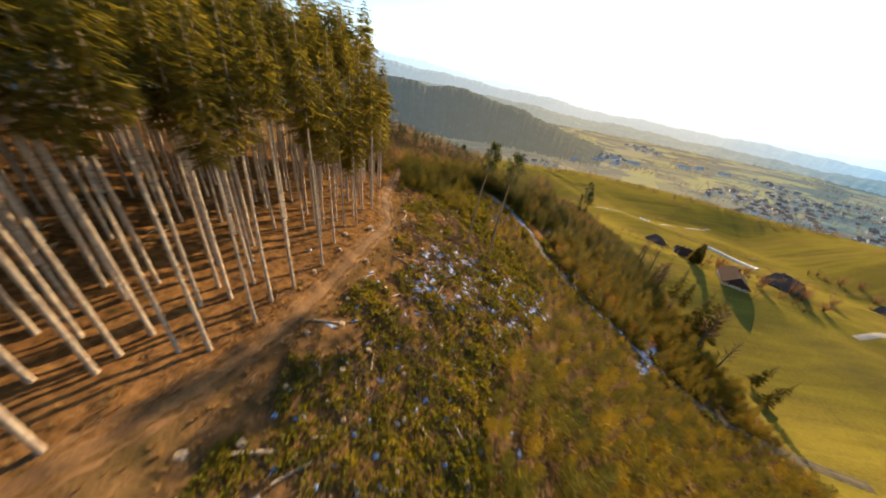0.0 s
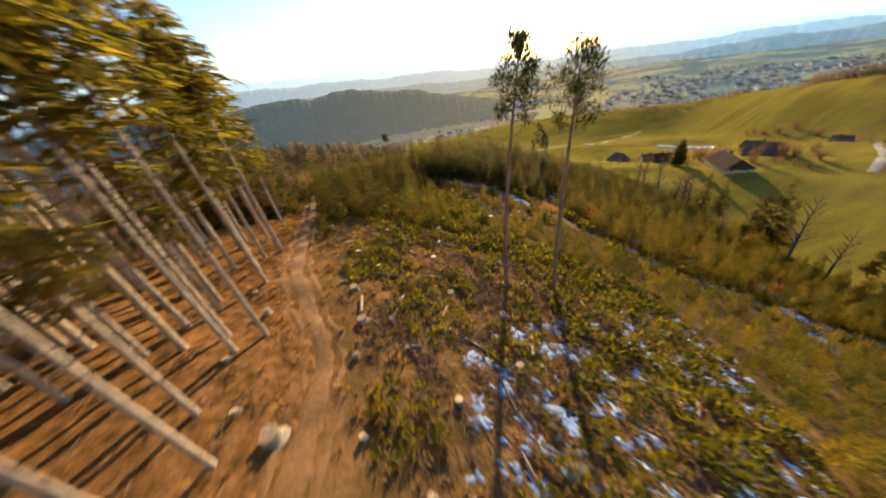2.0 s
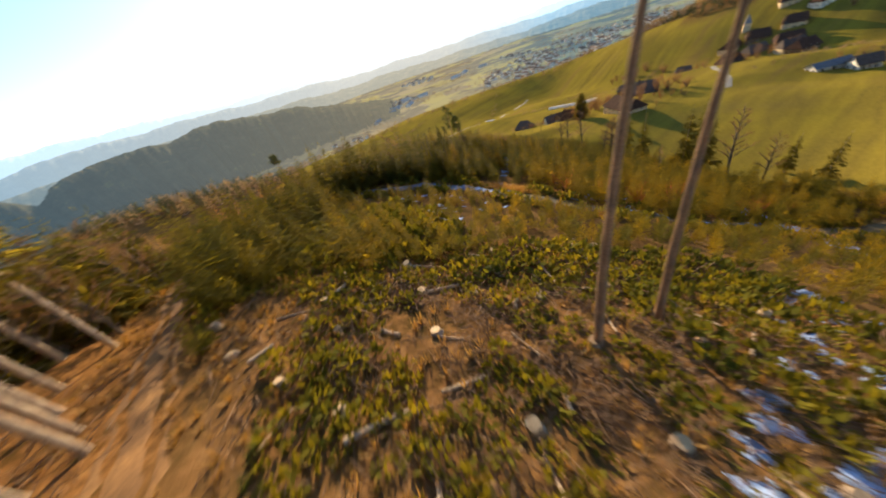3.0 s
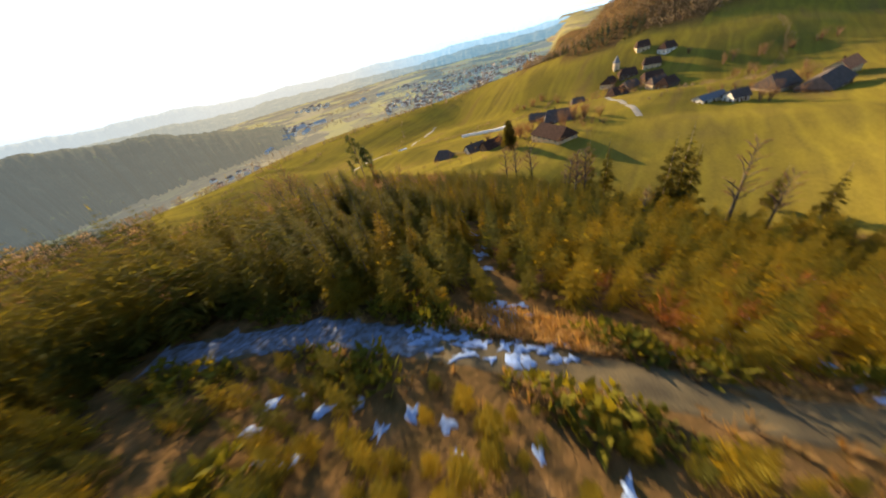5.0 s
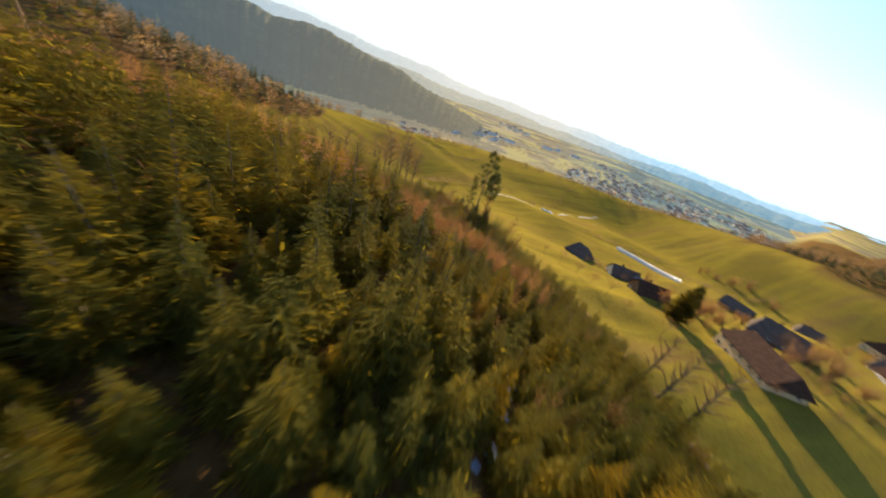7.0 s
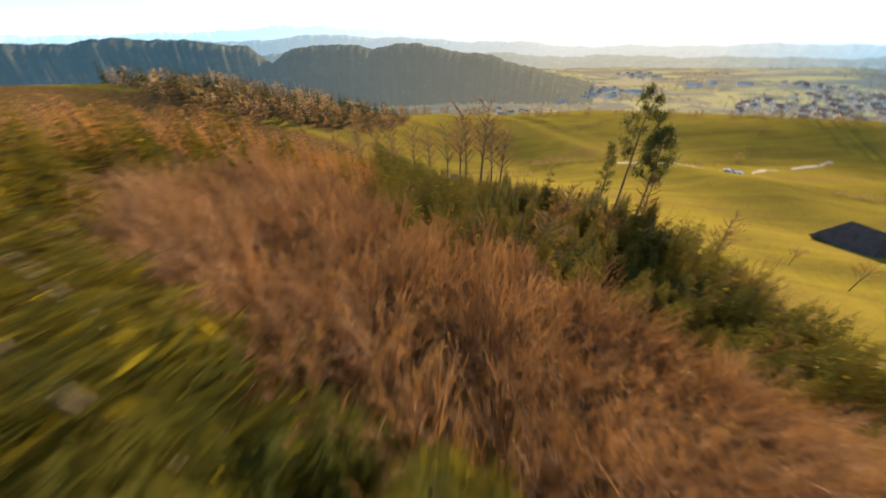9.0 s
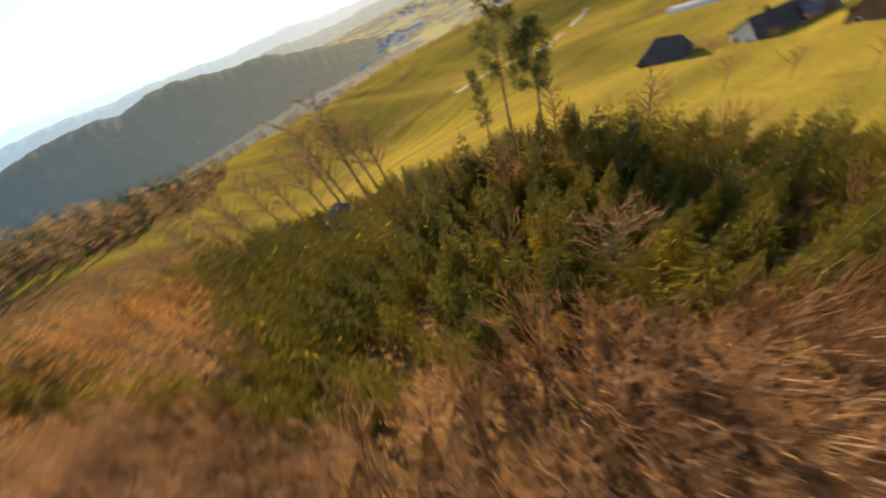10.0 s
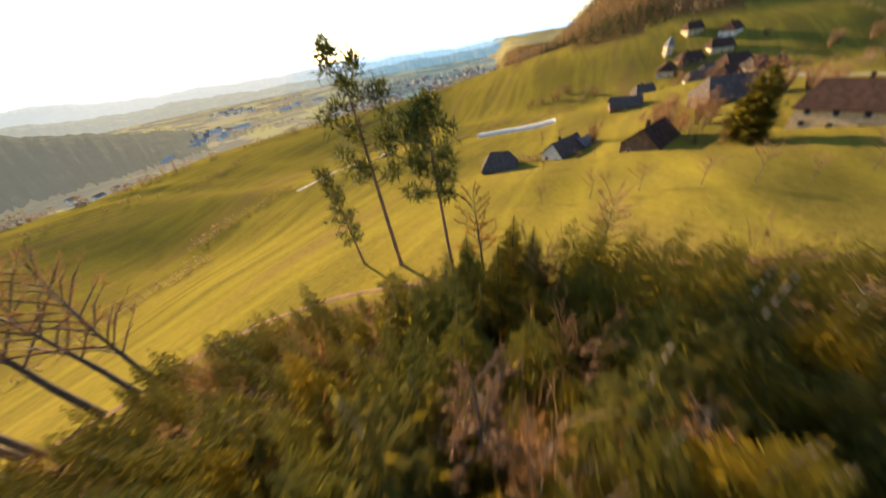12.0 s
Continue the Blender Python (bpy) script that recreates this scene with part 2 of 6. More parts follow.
def lay(u, v):
    u, v = np.asarray(u, float), np.asarray(v, float)
    gu = np.exp(-((u[..., None] - (-100 + 70 * np.arange(9))) ** 2) / (2 * 65.0**2))
    gv = np.exp(-((v[..., None] - (-40 + 70 * np.arange(8))) ** 2) / (2 * 65.0**2))
    x = u + ((gv @ np.reshape(DRIFT_X, (8, 9))) * gu).sum(-1)
    y = v + ((gv @ np.reshape(DRIFT_Y, (8, 9))) * gu).sum(-1)
    r, az = np.hypot(u - 60, v - 120), np.degrees(np.arctan2(u - 60, v - 120))
    turned = np.radians(np.interp(az, [-180, -90, -50, -26, -10, 6, 22, 38, 54, 70, 94, 140, 180], [-180, -93, -53, -26, -8.4, 9, 26.6, 44.2, 61.9, 79, 103.5, 148, 180]))
    reach = r * np.interp(az, [-180, 10, 45, 180], [1.0, 1.0, 0.97, 0.97])
    k = smooth(380, 520, r)
    return x * (1 - k) + (60 + reach * np.sin(turned)) * k, y * (1 - k) + (120 + reach * np.cos(turned)) * k


def grow(u, v):
    """Size of growing things against the plan's figures."""
    slope = np.interp(v, [40, 75, 95, 120, 145, 180, 200, 213, 232, 239], [1.0, 1.25, 1.7, 1.6, 1.35, 1.0, 1.2, 1.6, 1.6, 1.15])
    return float(slope + (0.93 - slope) * smooth(118, 135, u))


def stand(u, v, z, rx=0, ry=0, rz=0, size=None):
    """The pose of a thing that stands at a point of the plan."""
    x, y = lay(u, v)
    x1, y1 = lay(u + 1, v)
    size = grow(u, v) if size is None else size
    return pose(float(x), float(y), z, rx, ry, rz + math.degrees(math.atan2(y1 - y, x1 - x))) @ Matrix.Diagonal((size, size, size, 1))


TRACK = [(-46, -22), (-34, -4), (-25, 10), (-21, 18), (-17, 31), (-14.5, 50), (-12.9, 64), (-17.4, 76), (-19.5, 91), (-20.5, 101), (-25, 127), (-34, 150)]
ROAD = [(7, 127), (16, 118), (20, 111), (23.5, 104), (27, 96), (31, 89), (40, 83), (62, 77), (86, 70), (120, 62)]
GLADE = [(55, 70), (60, 77), (65, 84), (68, 88)]
GAP = [(28, 108), (32, 114), (37, 119), (46, 130), (54, 141)]
FIELD = [(112, -60), (104, 60), (103, 88), (96, 104), (93, 118), (97, 150), (98, 185), (95, 216), (92, 231), (83, 249), (74, 256), (60, 256), (48, 260), (34, 268), (14, 294), (4, 320), (-10, 360), (-60, 420), (400, 420), (420, -60)]
LARCH_ZONE = [(-70, 160), (-14, 158), (2, 168), (16, 186), (32, 192), (42, 196), (43, 214), (36, 236), (22, 258), (-4, 284), (-70, 290)]
BARE_ZONE = [(28, 172), (40, 162), (72, 162), (72, 179), (62, 183), (56, 188), (50, 187.5), (44, 187), (40, 194), (32, 198)]
CLEARING = [(-16, -30), (-19, 16), (-14, 32), (-11, 50), (-10, 62), (-14, 76), (-16, 92), (-10, 96), (2, 88), (14, 84), (24, 74), (22, 60), (14, 44), (8, 24), (10, -30)]


# building blocks
def mesh_from(name, verts, tris, mats, slots=None, smooth_faces=False):
    verts, tris = np.asarray(verts, np.float32), np.asarray(tris, np.int32)
    me = bpy.data.meshes.new(name)
    me.vertices.add(len(verts))
    me.vertices.foreach_set("co", verts.ravel())
    me.loops.add(tris.size)
    me.loops.foreach_set("vertex_index", tris.ravel())
    me.polygons.add(len(tris))
    me.polygons.foreach_set("loop_start", np.arange(len(tris), dtype=np.int32) * tris.shape[1])
    for m in mats:
        me.materials.append(m)
    if slots is not None:
        me.polygons.foreach_set("material_index", np.asarray(slots, np.int32))
    me.polygons.foreach_set("use_smooth", np.full(len(tris), smooth_faces))
    me.update(calc_edges=True)
    me.validate()
    return me


def part(name, data, parent=None, label=""):
    ob = new(name, data)
    if parent:
        ob.parent = parent
    return tagged(ob, label)


def empty(name, m=None):
    ob = new(name)
    if m is not None:
        ob.matrix_world = m
    return ob


class Geo:
    """Gathers triangles for one mesh."""

    def __init__(self):
        self.v, self.f, self.n = [], [], 0

    def add(self, verts, faces):
        verts, faces = np.asarray(verts, float), np.asarray(faces, int)
        self.v.append(verts)
        self.f.append(faces + self.n)
        self.n += len(verts)
        return self

    def quad(self, a, b, c, d):
        return self.add([a, b, c, d], [[0, 1, 2], [0, 2, 3]])

    def box(self, lo, hi):
        (x0, y0, z0), (x1, y1, z1) = lo, hi
        v = [(x, y, z) for z in (z0, z1) for x, y in ((x0, y0), (x1, y0), (x1, y1), (x0, y1))]
        f = [(0, 2, 1), (0, 3, 2), (4, 5, 6), (4, 6, 7)]
        for i in range(4):
            j = (i + 1) % 4
            f += [(i, j, j + 4), (i, j + 4, i + 4)]
        return self.add(v, f)

    def tube(self, points, radii, sides=5):
        points = np.asarray(points, float)
        ring = np.arange(sides) * 2 * math.pi / sides
        verts = []
        for i, p in enumerate(points):
            d = points[min(i + 1, len(points) - 1)] - points[max(i - 1, 0)]
            d = d / (np.linalg.norm(d) + 1e-9)
            a = np.cross(d, (0, 0, 1) if abs(d[2]) < 0.9 else (1, 0, 0))
            a /= np.linalg.norm(a)
            b = np.cross(d, a)
            verts += [p + radii[i] * (math.cos(t) * a + math.sin(t) * b) for t in ring]
        faces = []
        for i in range(len(points) - 1):
            for j in range(sides):
                k = (j + 1) % sides
                faces += [(i * sides + j, i * sides + k, (i + 1) * sides + k), (i * sides + j, (i + 1) * sides + k, (i + 1) * sides + j)]
        last = (len(points) - 1) * sides
        faces += [(last, last + j, last + j + 1) for j in range(1, sides - 1)]
        return self.add(verts, faces)

    def arrays(self):
        return np.concatenate(self.v), np.concatenate(self.f)

    def mesh(self, name, mat, smooth_faces=False):
        v, f = self.arrays()
        return mesh_from(name, v, f, [mat], smooth_faces=smooth_faces)


def spray(rng, start, way, length, width, out):
    """One flat tapering twig with its needles: a thin kite."""
    way = way / (np.linalg.norm(way) + 1e-9)
    side = np.cross(way, (0, 0, 1)) + rng.normal(0, 0.25, 3)
    side = side / (np.linalg.norm(side) + 1e-9) * width
    mid = start + way * length * 0.4
    out.add([start, mid + side, start + way * length, mid - side], [[0, 1, 2], [0, 2, 3]])


def needle(rng, start, way, length, width, out):
    """A slim side twig: one tapering blade."""
    way = way / (np.linalg.norm(way) + 1e-9)
    side = np.cross(way, (0, 0, 1)) + rng.normal(0, 0.3, 3)
    side = side / (np.linalg.norm(side) + 1e-9) * width
    out.add([start + side, start - side, start + way * length], [[0, 1, 2]])


def conifer(rng, tall, wide, bare, whorls, per, lift, sprays, taper=0.85, ragged=0.25, fat=0.30):
    """Trunk and crown of a conifer, standing at the origin. bare: the part of the stem without green; lift: how the boughs rise (+) or hang (-)."""
    trunk, crown, dead = Geo(), Geo(), Geo()
    r0 = tall * (0.0060 if bare > 0.3 else 0.0065) + 0.03
    lean = rng.normal(0, 0.006, 2)
    stem = lambda u: np.array([lean[0] * tall * u * u, lean[1] * tall * u * u, tall * u])  # noqa: E731
    trunk.tube([stem(u) - (0, 0, 0.4 if u == 0 else 0) for u in (0, 0.02, 0.3, 0.65, 1.0)], [r0 * 1.35, r0, r0 * 0.78, r0 * 0.45, 0.01], 6)
    for w in range(whorls):
        u = bare + (1 - bare) * (w + rng.random() * 0.6) / whorls
        reach = wide * max((1 - (u - bare) / (1 - bare)), 0.04) ** taper
        if bare > 0.3:
            reach *= min(1.0, 0.45 + 2.2 * (u - bare) / (1 - bare))
        turn = rng.random() * 6.3
        for k in range(per):
            a = turn + k * 6.283 / per + rng.normal(0, 0.25)
            length = reach * (1 + rng.normal(0, ragged))
            if length < 0.05:
                continue
            flat = np.array([math.cos(a), math.sin(a), lift + rng.normal(0, 0.12)])
            base = stem(u)
            n = max(2, sprays)
            spray(rng, base + flat * length * 0.45, flat, length * 0.62, length * fat * 0.22, crown)
            for i in range(n):
                s = 0.18 + 0.72 * i / n
                p = base + flat * length * s + np.array([0, 0, -0.10 * length * s * s])
                for hand in (-1, 1):
                    b = a + hand * (0.75 + rng.normal(0, 0.2))
                    d = np.array([math.cos(b), math.sin(b), lift - 0.25 + rng.normal(0, 0.2)])
                    needle(rng, p, d, length * (0.58 - 0.30 * s) * (1 + rng.normal(0, 0.2)), length * fat * 0.20, crown)
    crown_tip = stem(0.965)
    spray(rng, crown_tip, np.array([0.03, 0.02, 1.0]), tall * 0.06, wide * 0.018, crown)
    if bare > 0.3:
        for i in range(34):
            u = bare * (0.15 + 0.9 * rng.random())
            a, length = rng.random() * 6.3, (0.5 + 1.3 * rng.random()) * (0.4 + u)
            p = stem(u)
            d = np.array([math.cos(a), math.sin(a), rng.normal(-0.15, 0.25)]) * length
            dead.add([p + (0, 0, 0.035), p - (0, 0, 0.035), p + d], [[0, 1, 2]])
            dead.add([p + d * 0.4 + (0, 0, 0.02), p + d * 0.4 - (0, 0, 0.02), p + d * 0.8 + rng.normal(0, 0.25, 3)], [[0, 1, 2]])
    return trunk, crown, dead


def broadleaf(rng, tall, wide, stem_part, limbs, twigs, width=0.02, up=0.75, droop=0.0, thick=1.0, limb_rings=True):
    """Limbs and bare twigs of a leafless tree or bush."""
    wood, fine = Geo(), Geo()
    r0 = (tall * 0.011 + 0.015) * thick
    top = np.array([rng.normal(0, 0.03) * tall, rng.normal(0, 0.03) * tall, tall * 0.9])
    stem = lambda u: top * u + np.array([0.03 * tall * math.sin(3 * u + tall), 0, 0]) * u  # noqa: E731
    if stem_part > 0.05:
        wood.tube([stem(0) - (0, 0, 0.3), stem(0.25), stem(0.55), stem(1.0)], [r0 * 1.2, r0 * 0.85, r0 * 0.5, 0.01], 5)
    for i in range(limbs):
        u = stem_part + (0.95 - stem_part) * (i + rng.random()) / limbs if stem_part > 0.05 else 0.02
        a = i * 2.4 + rng.normal(0, 0.3)
        span = wide * (1.15 - 0.65 * (u - stem_part) / (1 - stem_part)) * (0.7 + 0.5 * rng.random())
        rise = up * (0.7 + 0.6 * rng.random())
        if stem_part <= 0.05:
            span, rise = wide * rng.random() ** 0.6, tall / max(wide, 0.1) * 0.9
            span = max(span, 0.1)
        d = np.array([math.cos(a), math.sin(a), rise])
        if stem_part <= 0.05:
            d = np.array([math.cos(a) * span, math.sin(a) * span, tall * (0.75 + 0.25 * rng.random())])
            tip, p0 = d, np.array([math.cos(a) * 0.1, math.sin(a) * 0.1, 0.0])
        else:
            p0 = stem(u)
            tip = p0 + d * span
            tip[2] = min(tip[2], tall)
        mid = (p0 + tip) / 2 + rng.normal(0, 0.05, 3) * span + np.array([0, 0, 0.08 * span])
        wood.tube([p0, mid, tip] if limb_rings else [p0, tip], [r0 * 0.42 * (1.2 - u), r0 * 0.26, 0.006] if limb_rings else [r0 * 0.3, 0.006], 3)
        for j in range(twigs):
            s = 0.15 + 0.85 * rng.random()
            p = p0 + (mid - p0) * min(1, 2 * s) if s < 0.5 else mid + (tip - mid) * (2 * s - 1)
            b = a + rng.normal(0, 0.9)
            length = span * (0.5 - 0.25 * s) * (0.5 + rng.random()) if stem_part > 0.05 else tall * 0.22 * (0.4 + rng.random())
            w = np.array([math.cos(b), math.sin(b), rise * 0.9 + rng.normal(0, 0.35) - droop])
            w = w / np.linalg.norm(w)
            q = np.cross(w, rng.normal(0, 1, 3))
            q = q / (np.linalg.norm(q) + 1e-9) * width
            tip2 = p + w * length
            fine.add([p + q, p - q, tip2], [[0, 1, 2]])
            for z in range(2):
                m2 = p + w * length * (0.35 + 0.4 * rng.random())
                w2 = w + rng.normal(0, 0.55, 3)
                fine.add([m2 + q * 0.7, m2 - q * 0.7, m2 + w2 * length * 0.45], [[0, 1, 2]])
    return wood, fine


def clump(rng, wide, tall, leaves, size):
    """A low leafy bush: many small leaves on an uneven dome."""
    g = Geo()
    for i in range(leaves):
        a, r = rng.random() * 6.3, wide * math.sqrt(rng.random())
        top = tall * (1 - 0.6 * (r / wide) ** 2) * (0.5 + 0.5 * rng.random())
        p = np.array([r * math.cos(a), r * math.sin(a), top])
        d = np.array([math.cos(a) * 0.6, math.sin(a) * 0.6, 0.8]) + rng.normal(0, 0.4, 3)
        spray(rng, p - d * size * 0.5, d, size * (0.7 + 0.7 * rng.random()), size * 0.28, g)
    return g


def scattered(name, kinds, spots, mat, label, category, slots=None):
    """Many small growths of one kind as one object: each kind is a pair of arrays, each spot x, y, z, turn, size, kind."""
    vs, fs, n = [], [], 0
    places = np.stack(lay([p[0] for p in spots], [p[1] for p in spots]), -1)
    for (u0, v0, z, turn, size, kind), (x, y) in zip(spots, places):
        size = size * grow(u0, v0)
        v, f = kinds[int(kind) % len(kinds)]
        c, s = math.cos(turn) * size, math.sin(turn) * size
        w = np.empty_like(v)
        w[:, 0], w[:, 1], w[:, 2] = v[:, 0] * c - v[:, 1] * s + x, v[:, 0] * s + v[:, 1] * c + y, v[:, 2] * size + z
        vs.append(w)
        fs.append(f + n)
        n += len(v)
    me = mesh_from(name, np.concatenate(vs), np.concatenate(fs), [mat])
    return tagged(new(name, me), label, category, kind="stuff")


def spread(rng, box, gap, keep, tries):
    """Places at least gap apart (or gap(x, y)) inside a box, where keep(x, y) holds."""
    x0, y0, x1, y1 = box
    cell, grid, found = 1.0, {}, []
    xs, ys = rng.uniform(x0, x1, tries), rng.uniform(y0, y1, tries)
    ok = keep(xs, ys)
    for x, y in zip(xs[ok], ys[ok]):
        d = gap(x, y) if callable(gap) else gap
        cx, cy, reach = int(x // cell), int(y // cell), int(d // cell) + 1
        near = (p for i in range(-reach, reach + 1) for j in range(-reach, reach + 1) for p in grid.get((cx + i, cy + j), ()))
        if all((x - px) ** 2 + (y - py) ** 2 > d * d for px, py in near):
            grid.setdefault((cx, cy), []).append((x, y))
            found.append((x, y))
    return found


def ribbon(name, line, wide, mat, lift=0.06, ruts=0.0, step=1.0, across=9, rough_edge=0.0, seed=3):
    """A way laid on the land, with wheel ruts."""
    rng = np.random.default_rng(seed)
    pts = []
    for (x0, y0), (x1, y1) in zip(line, line[1:]):
        n = max(1, int(math.hypot(x1 - x0, y1 - y0) / step))
        pts += [(x0 + (x1 - x0) * i / n, y0 + (y1 - y0) * i / n) for i in range(n)]
    pts.append(line[-1])
    pts = np.array(pts)
    for _ in range(6):
        pts[1:-1] = (pts[:-2] + 2 * pts[1:-1] + pts[2:]) / 4
    d = np.gradient(pts, axis=0)
    d /= np.linalg.norm(d, axis=1)[:, None]
    nor = np.stack([-d[:, 1], d[:, 0]], 1)
    ks = np.linspace(-1, 1, across)
    half = wide / 2 * (1 + rng.normal(0, rough_edge, len(pts)))
    xy = pts[:, None] + nor[:, None] * (ks[None, :, None] * half[:, None, None])
    z = height(xy[..., 0], xy[..., 1]) + lift
    z -= ruts * np.exp(-((np.abs(ks)[None] - 0.55) / 0.16) ** 2)
    z[:, 0] -= 0.12
    z[:, -1] -= 0.12
    verts = np.stack([*lay(xy[..., 0], xy[..., 1]), z], -1).reshape(-1, 3)
    tris = []
    for i in range(len(pts) - 1):
        for j in range(across - 1):
            a = i * across + j
            tris += [(a, a + across, a + 1), (a + 1, a + across, a + across + 1)]
    return new(name, mesh_from(name, verts, tris, [mat], smooth_faces=True))


# ground: one sheet to the horizon
def far_woods(x, y):
    """Where the far slopes are wooded."""
    ragged = 12 * np.sin(x * 0.05) * np.sin(y * 0.043)
    hill = inside([(472, 352), (465, 290), (480, 235), (486, 186), (512, 150), (531, 116), (560, 98), (640, 70), (900, 40), (1500, 0), (1500, 885), (472, 378)], x + ragged, y + ragged)
    knolls = ((x + 80) / 95) ** 2 + ((y - 415) / 62) ** 2 < 1
    return (hill | knolls).astype(float)


def spaced(lo, hi, step, first, last, growth):
    mid = list(np.arange(lo, hi + step, step))
    up, down, s = [], [], step
    while not up or up[-1] < last:
        s *= growth
        up.append((up[-1] if up else mid[-1]) + s)
    s = step
    while not down or down[-1] > first:
        s *= growth
        down.append((down[-1] if down else mid[0]) - s)
    return np.array(down[::-1] + mid + up)


def ground_material():
    mat = bpy.data.materials.new("land")
    mat.use_nodes = True
    nt = mat.node_tree
    bsdf = nt.nodes["Principled BSDF"]
    bsdf.inputs["Roughness"].default_value = 0.95
    bsdf.inputs["Specular IOR Level"].default_value = 0.0
    geo = nt.nodes.new("ShaderNodeNewGeometry")

    def tex(scale, detail=5, rough=0.6):
        n = nt.nodes.new("ShaderNodeTexNoise")
        n.inputs["Scale"].default_value, n.inputs["Detail"].default_value, n.inputs["Roughness"].default_value = scale, detail, rough
        nt.links.new(geo.outputs["Position"], n.inputs["Vector"])
        return n.outputs["Fac"]

    def ramp(fac, stops):
        n = nt.nodes.new("ShaderNodeValToRGB")
        while len(n.color_ramp.elements) < len(stops):
            n.color_ramp.elements.new(0.5)
        for e, (p, c) in zip(n.color_ramp.elements, stops):
            e.position, e.color = p, (*c, 1)
        nt.links.new(fac, n.inputs["Fac"])
        return n.outputs["Color"]

    def blend(fac, a, b):
        n = nt.nodes.new("ShaderNodeMix")
        n.data_type = "RGBA"
        nt.links.new(fac, n.inputs["Factor"])
        nt.links.new(a, n.inputs["A"])
        nt.links.new(b, n.inputs["B"])
        return n.outputs["Result"]

    field = ramp(tex(0.018, 3), [(0.3, (0.165, 0.125, 0.020)), (0.44, (0.225, 0.172, 0.022)), (0.52, (0.16, 0.120, 0.026)), (0.58, (0.24, 0.172, 0.026)), (0.7, (0.20, 0.135, 0.046))])
    field_fine = ramp(tex(0.9), [(0.3, (0.095, 0.073, 0.016)), (0.7, (0.25, 0.178, 0.034))])
    band_map = nt.nodes.new("ShaderNodeMapping")
    band_map.inputs["Rotation"].default_value = (0, 0, -1.15)
    band_map.inputs["Scale"].default_value = (0.006, 0.045, 0.0)
    nt.links.new(geo.outputs["Position"], band_map.inputs["Vector"])
    band = nt.nodes.new("ShaderNodeTexNoise")
    band.inputs["Scale"].default_value, band.inputs["Detail"].default_value = 1.0, 3
    nt.links.new(band_map.outputs[0], band.inputs["Vector"])
    bands = ramp(band.outputs["Fac"], [(0.36, (0.085, 0.075, 0.020)), (0.43, (0.20, 0.155, 0.022)), (0.48, (0.30, 0.235, 0.028)), (0.55, (0.15, 0.120, 0.026)), (0.60, (0.27, 0.205, 0.028)), (0.67, (0.19, 0.112, 0.048))])
    most = nt.nodes.new("ShaderNodeValue")
    most.outputs[0].default_value = 0.55
    field = blend(most.outputs[0], field, bands)
    half = nt.nodes.new("ShaderNodeValue")
    half.outputs[0].default_value = 0.4
    field = blend(half.outputs[0], field, field_fine)
    litter = ramp(tex(0.8, 7, 0.7), [(0.32, (0.055, 0.042, 0.012)), (0.45, (0.13, 0.062, 0.022)), (0.58, (0.215, 0.105, 0.036)), (0.75, (0.32, 0.175, 0.062))])
    cut = ramp(tex(0.55, 8, 0.7), [(0.30, (0.040, 0.032, 0.010)), (0.45, (0.110, 0.060, 0.022)), (0.58, (0.19, 0.098, 0.038)), (0.75, (0.30, 0.175, 0.075))])
    under = ramp(tex(0.5, 6), [(0.3, (0.060, 0.042, 0.016)), (0.6, (0.145, 0.082, 0.032)), (0.8, (0.22, 0.13, 0.055))])
    # far fields: base colours lightened and dulled to carry the valley haze
    valley = ramp(tex(0.0065, 4, 0.55), [(0.36, (0.13, 0.115, 0.085)), (0.45, (0.24, 0.205, 0.10)), (0.53, (0.36, 0.30, 0.10)), (0.60, (0.26, 0.20, 0.13)), (0.70, (0.17, 0.15, 0.10))])
    split = nt.nodes.new("ShaderNodeSeparateColor")
    cover = nt.nodes.new("ShaderNodeAttribute")
    cover.attribute_name = "cover"
    nt.links.new(cover.outputs["Color"], split.inputs[0])
    colour = blend(split.outputs[0], under, field)
    colour = blend(split.outputs[1], colour, litter)
    colour = blend(split.outputs[2], colour, cut)
    colour = blend(cover.outputs["Alpha"], colour, valley)
    nt.links.new(colour, bsdf.inputs["Base Color"])
    relief = nt.nodes.new("ShaderNodeBump")
    relief.inputs["Strength"].default_value, relief.inputs["Distance"].default_value = 0.6, 0.25
    nt.links.new(tex(2.2, 6), relief.inputs["Height"])
    nt.links.new(relief.outputs["Normal"], bsdf.inputs["Normal"])
    return mat


gx, gy = spaced(-60, 112, 1.4, -3000, 4300, 1.09), spaced(-20, 250, 1.4, -1500, 4600, 1.09)
GX, GY = np.meshgrid(gx, gy)
GZ = height(GX, GY)
nx, ny = len(gx), len(gy)
quads = (np.arange(ny - 1)[:, None] * nx + np.arange(nx - 1)[None]).ravel()
WX, WY = lay(GX, GY)
ground_mesh = mesh_from("ground", np.stack([WX, WY, GZ], -1).reshape(-1, 3), np.stack([quads, quads + 1, quads + nx + 1, quads + nx], 1), [ground_material()], smooth_faces=True)
cover = np.zeros((ny, nx, 4), np.float32)
WOOD_FLOOR = [(-400, -200), (-46, -40), (-34, -4), (-25, 10), (-20, 18), (-15.5, 31), (-13.5, 50), (-12, 64), (-16, 76), (-18, 95), (-30, 112), (-400, 112)]
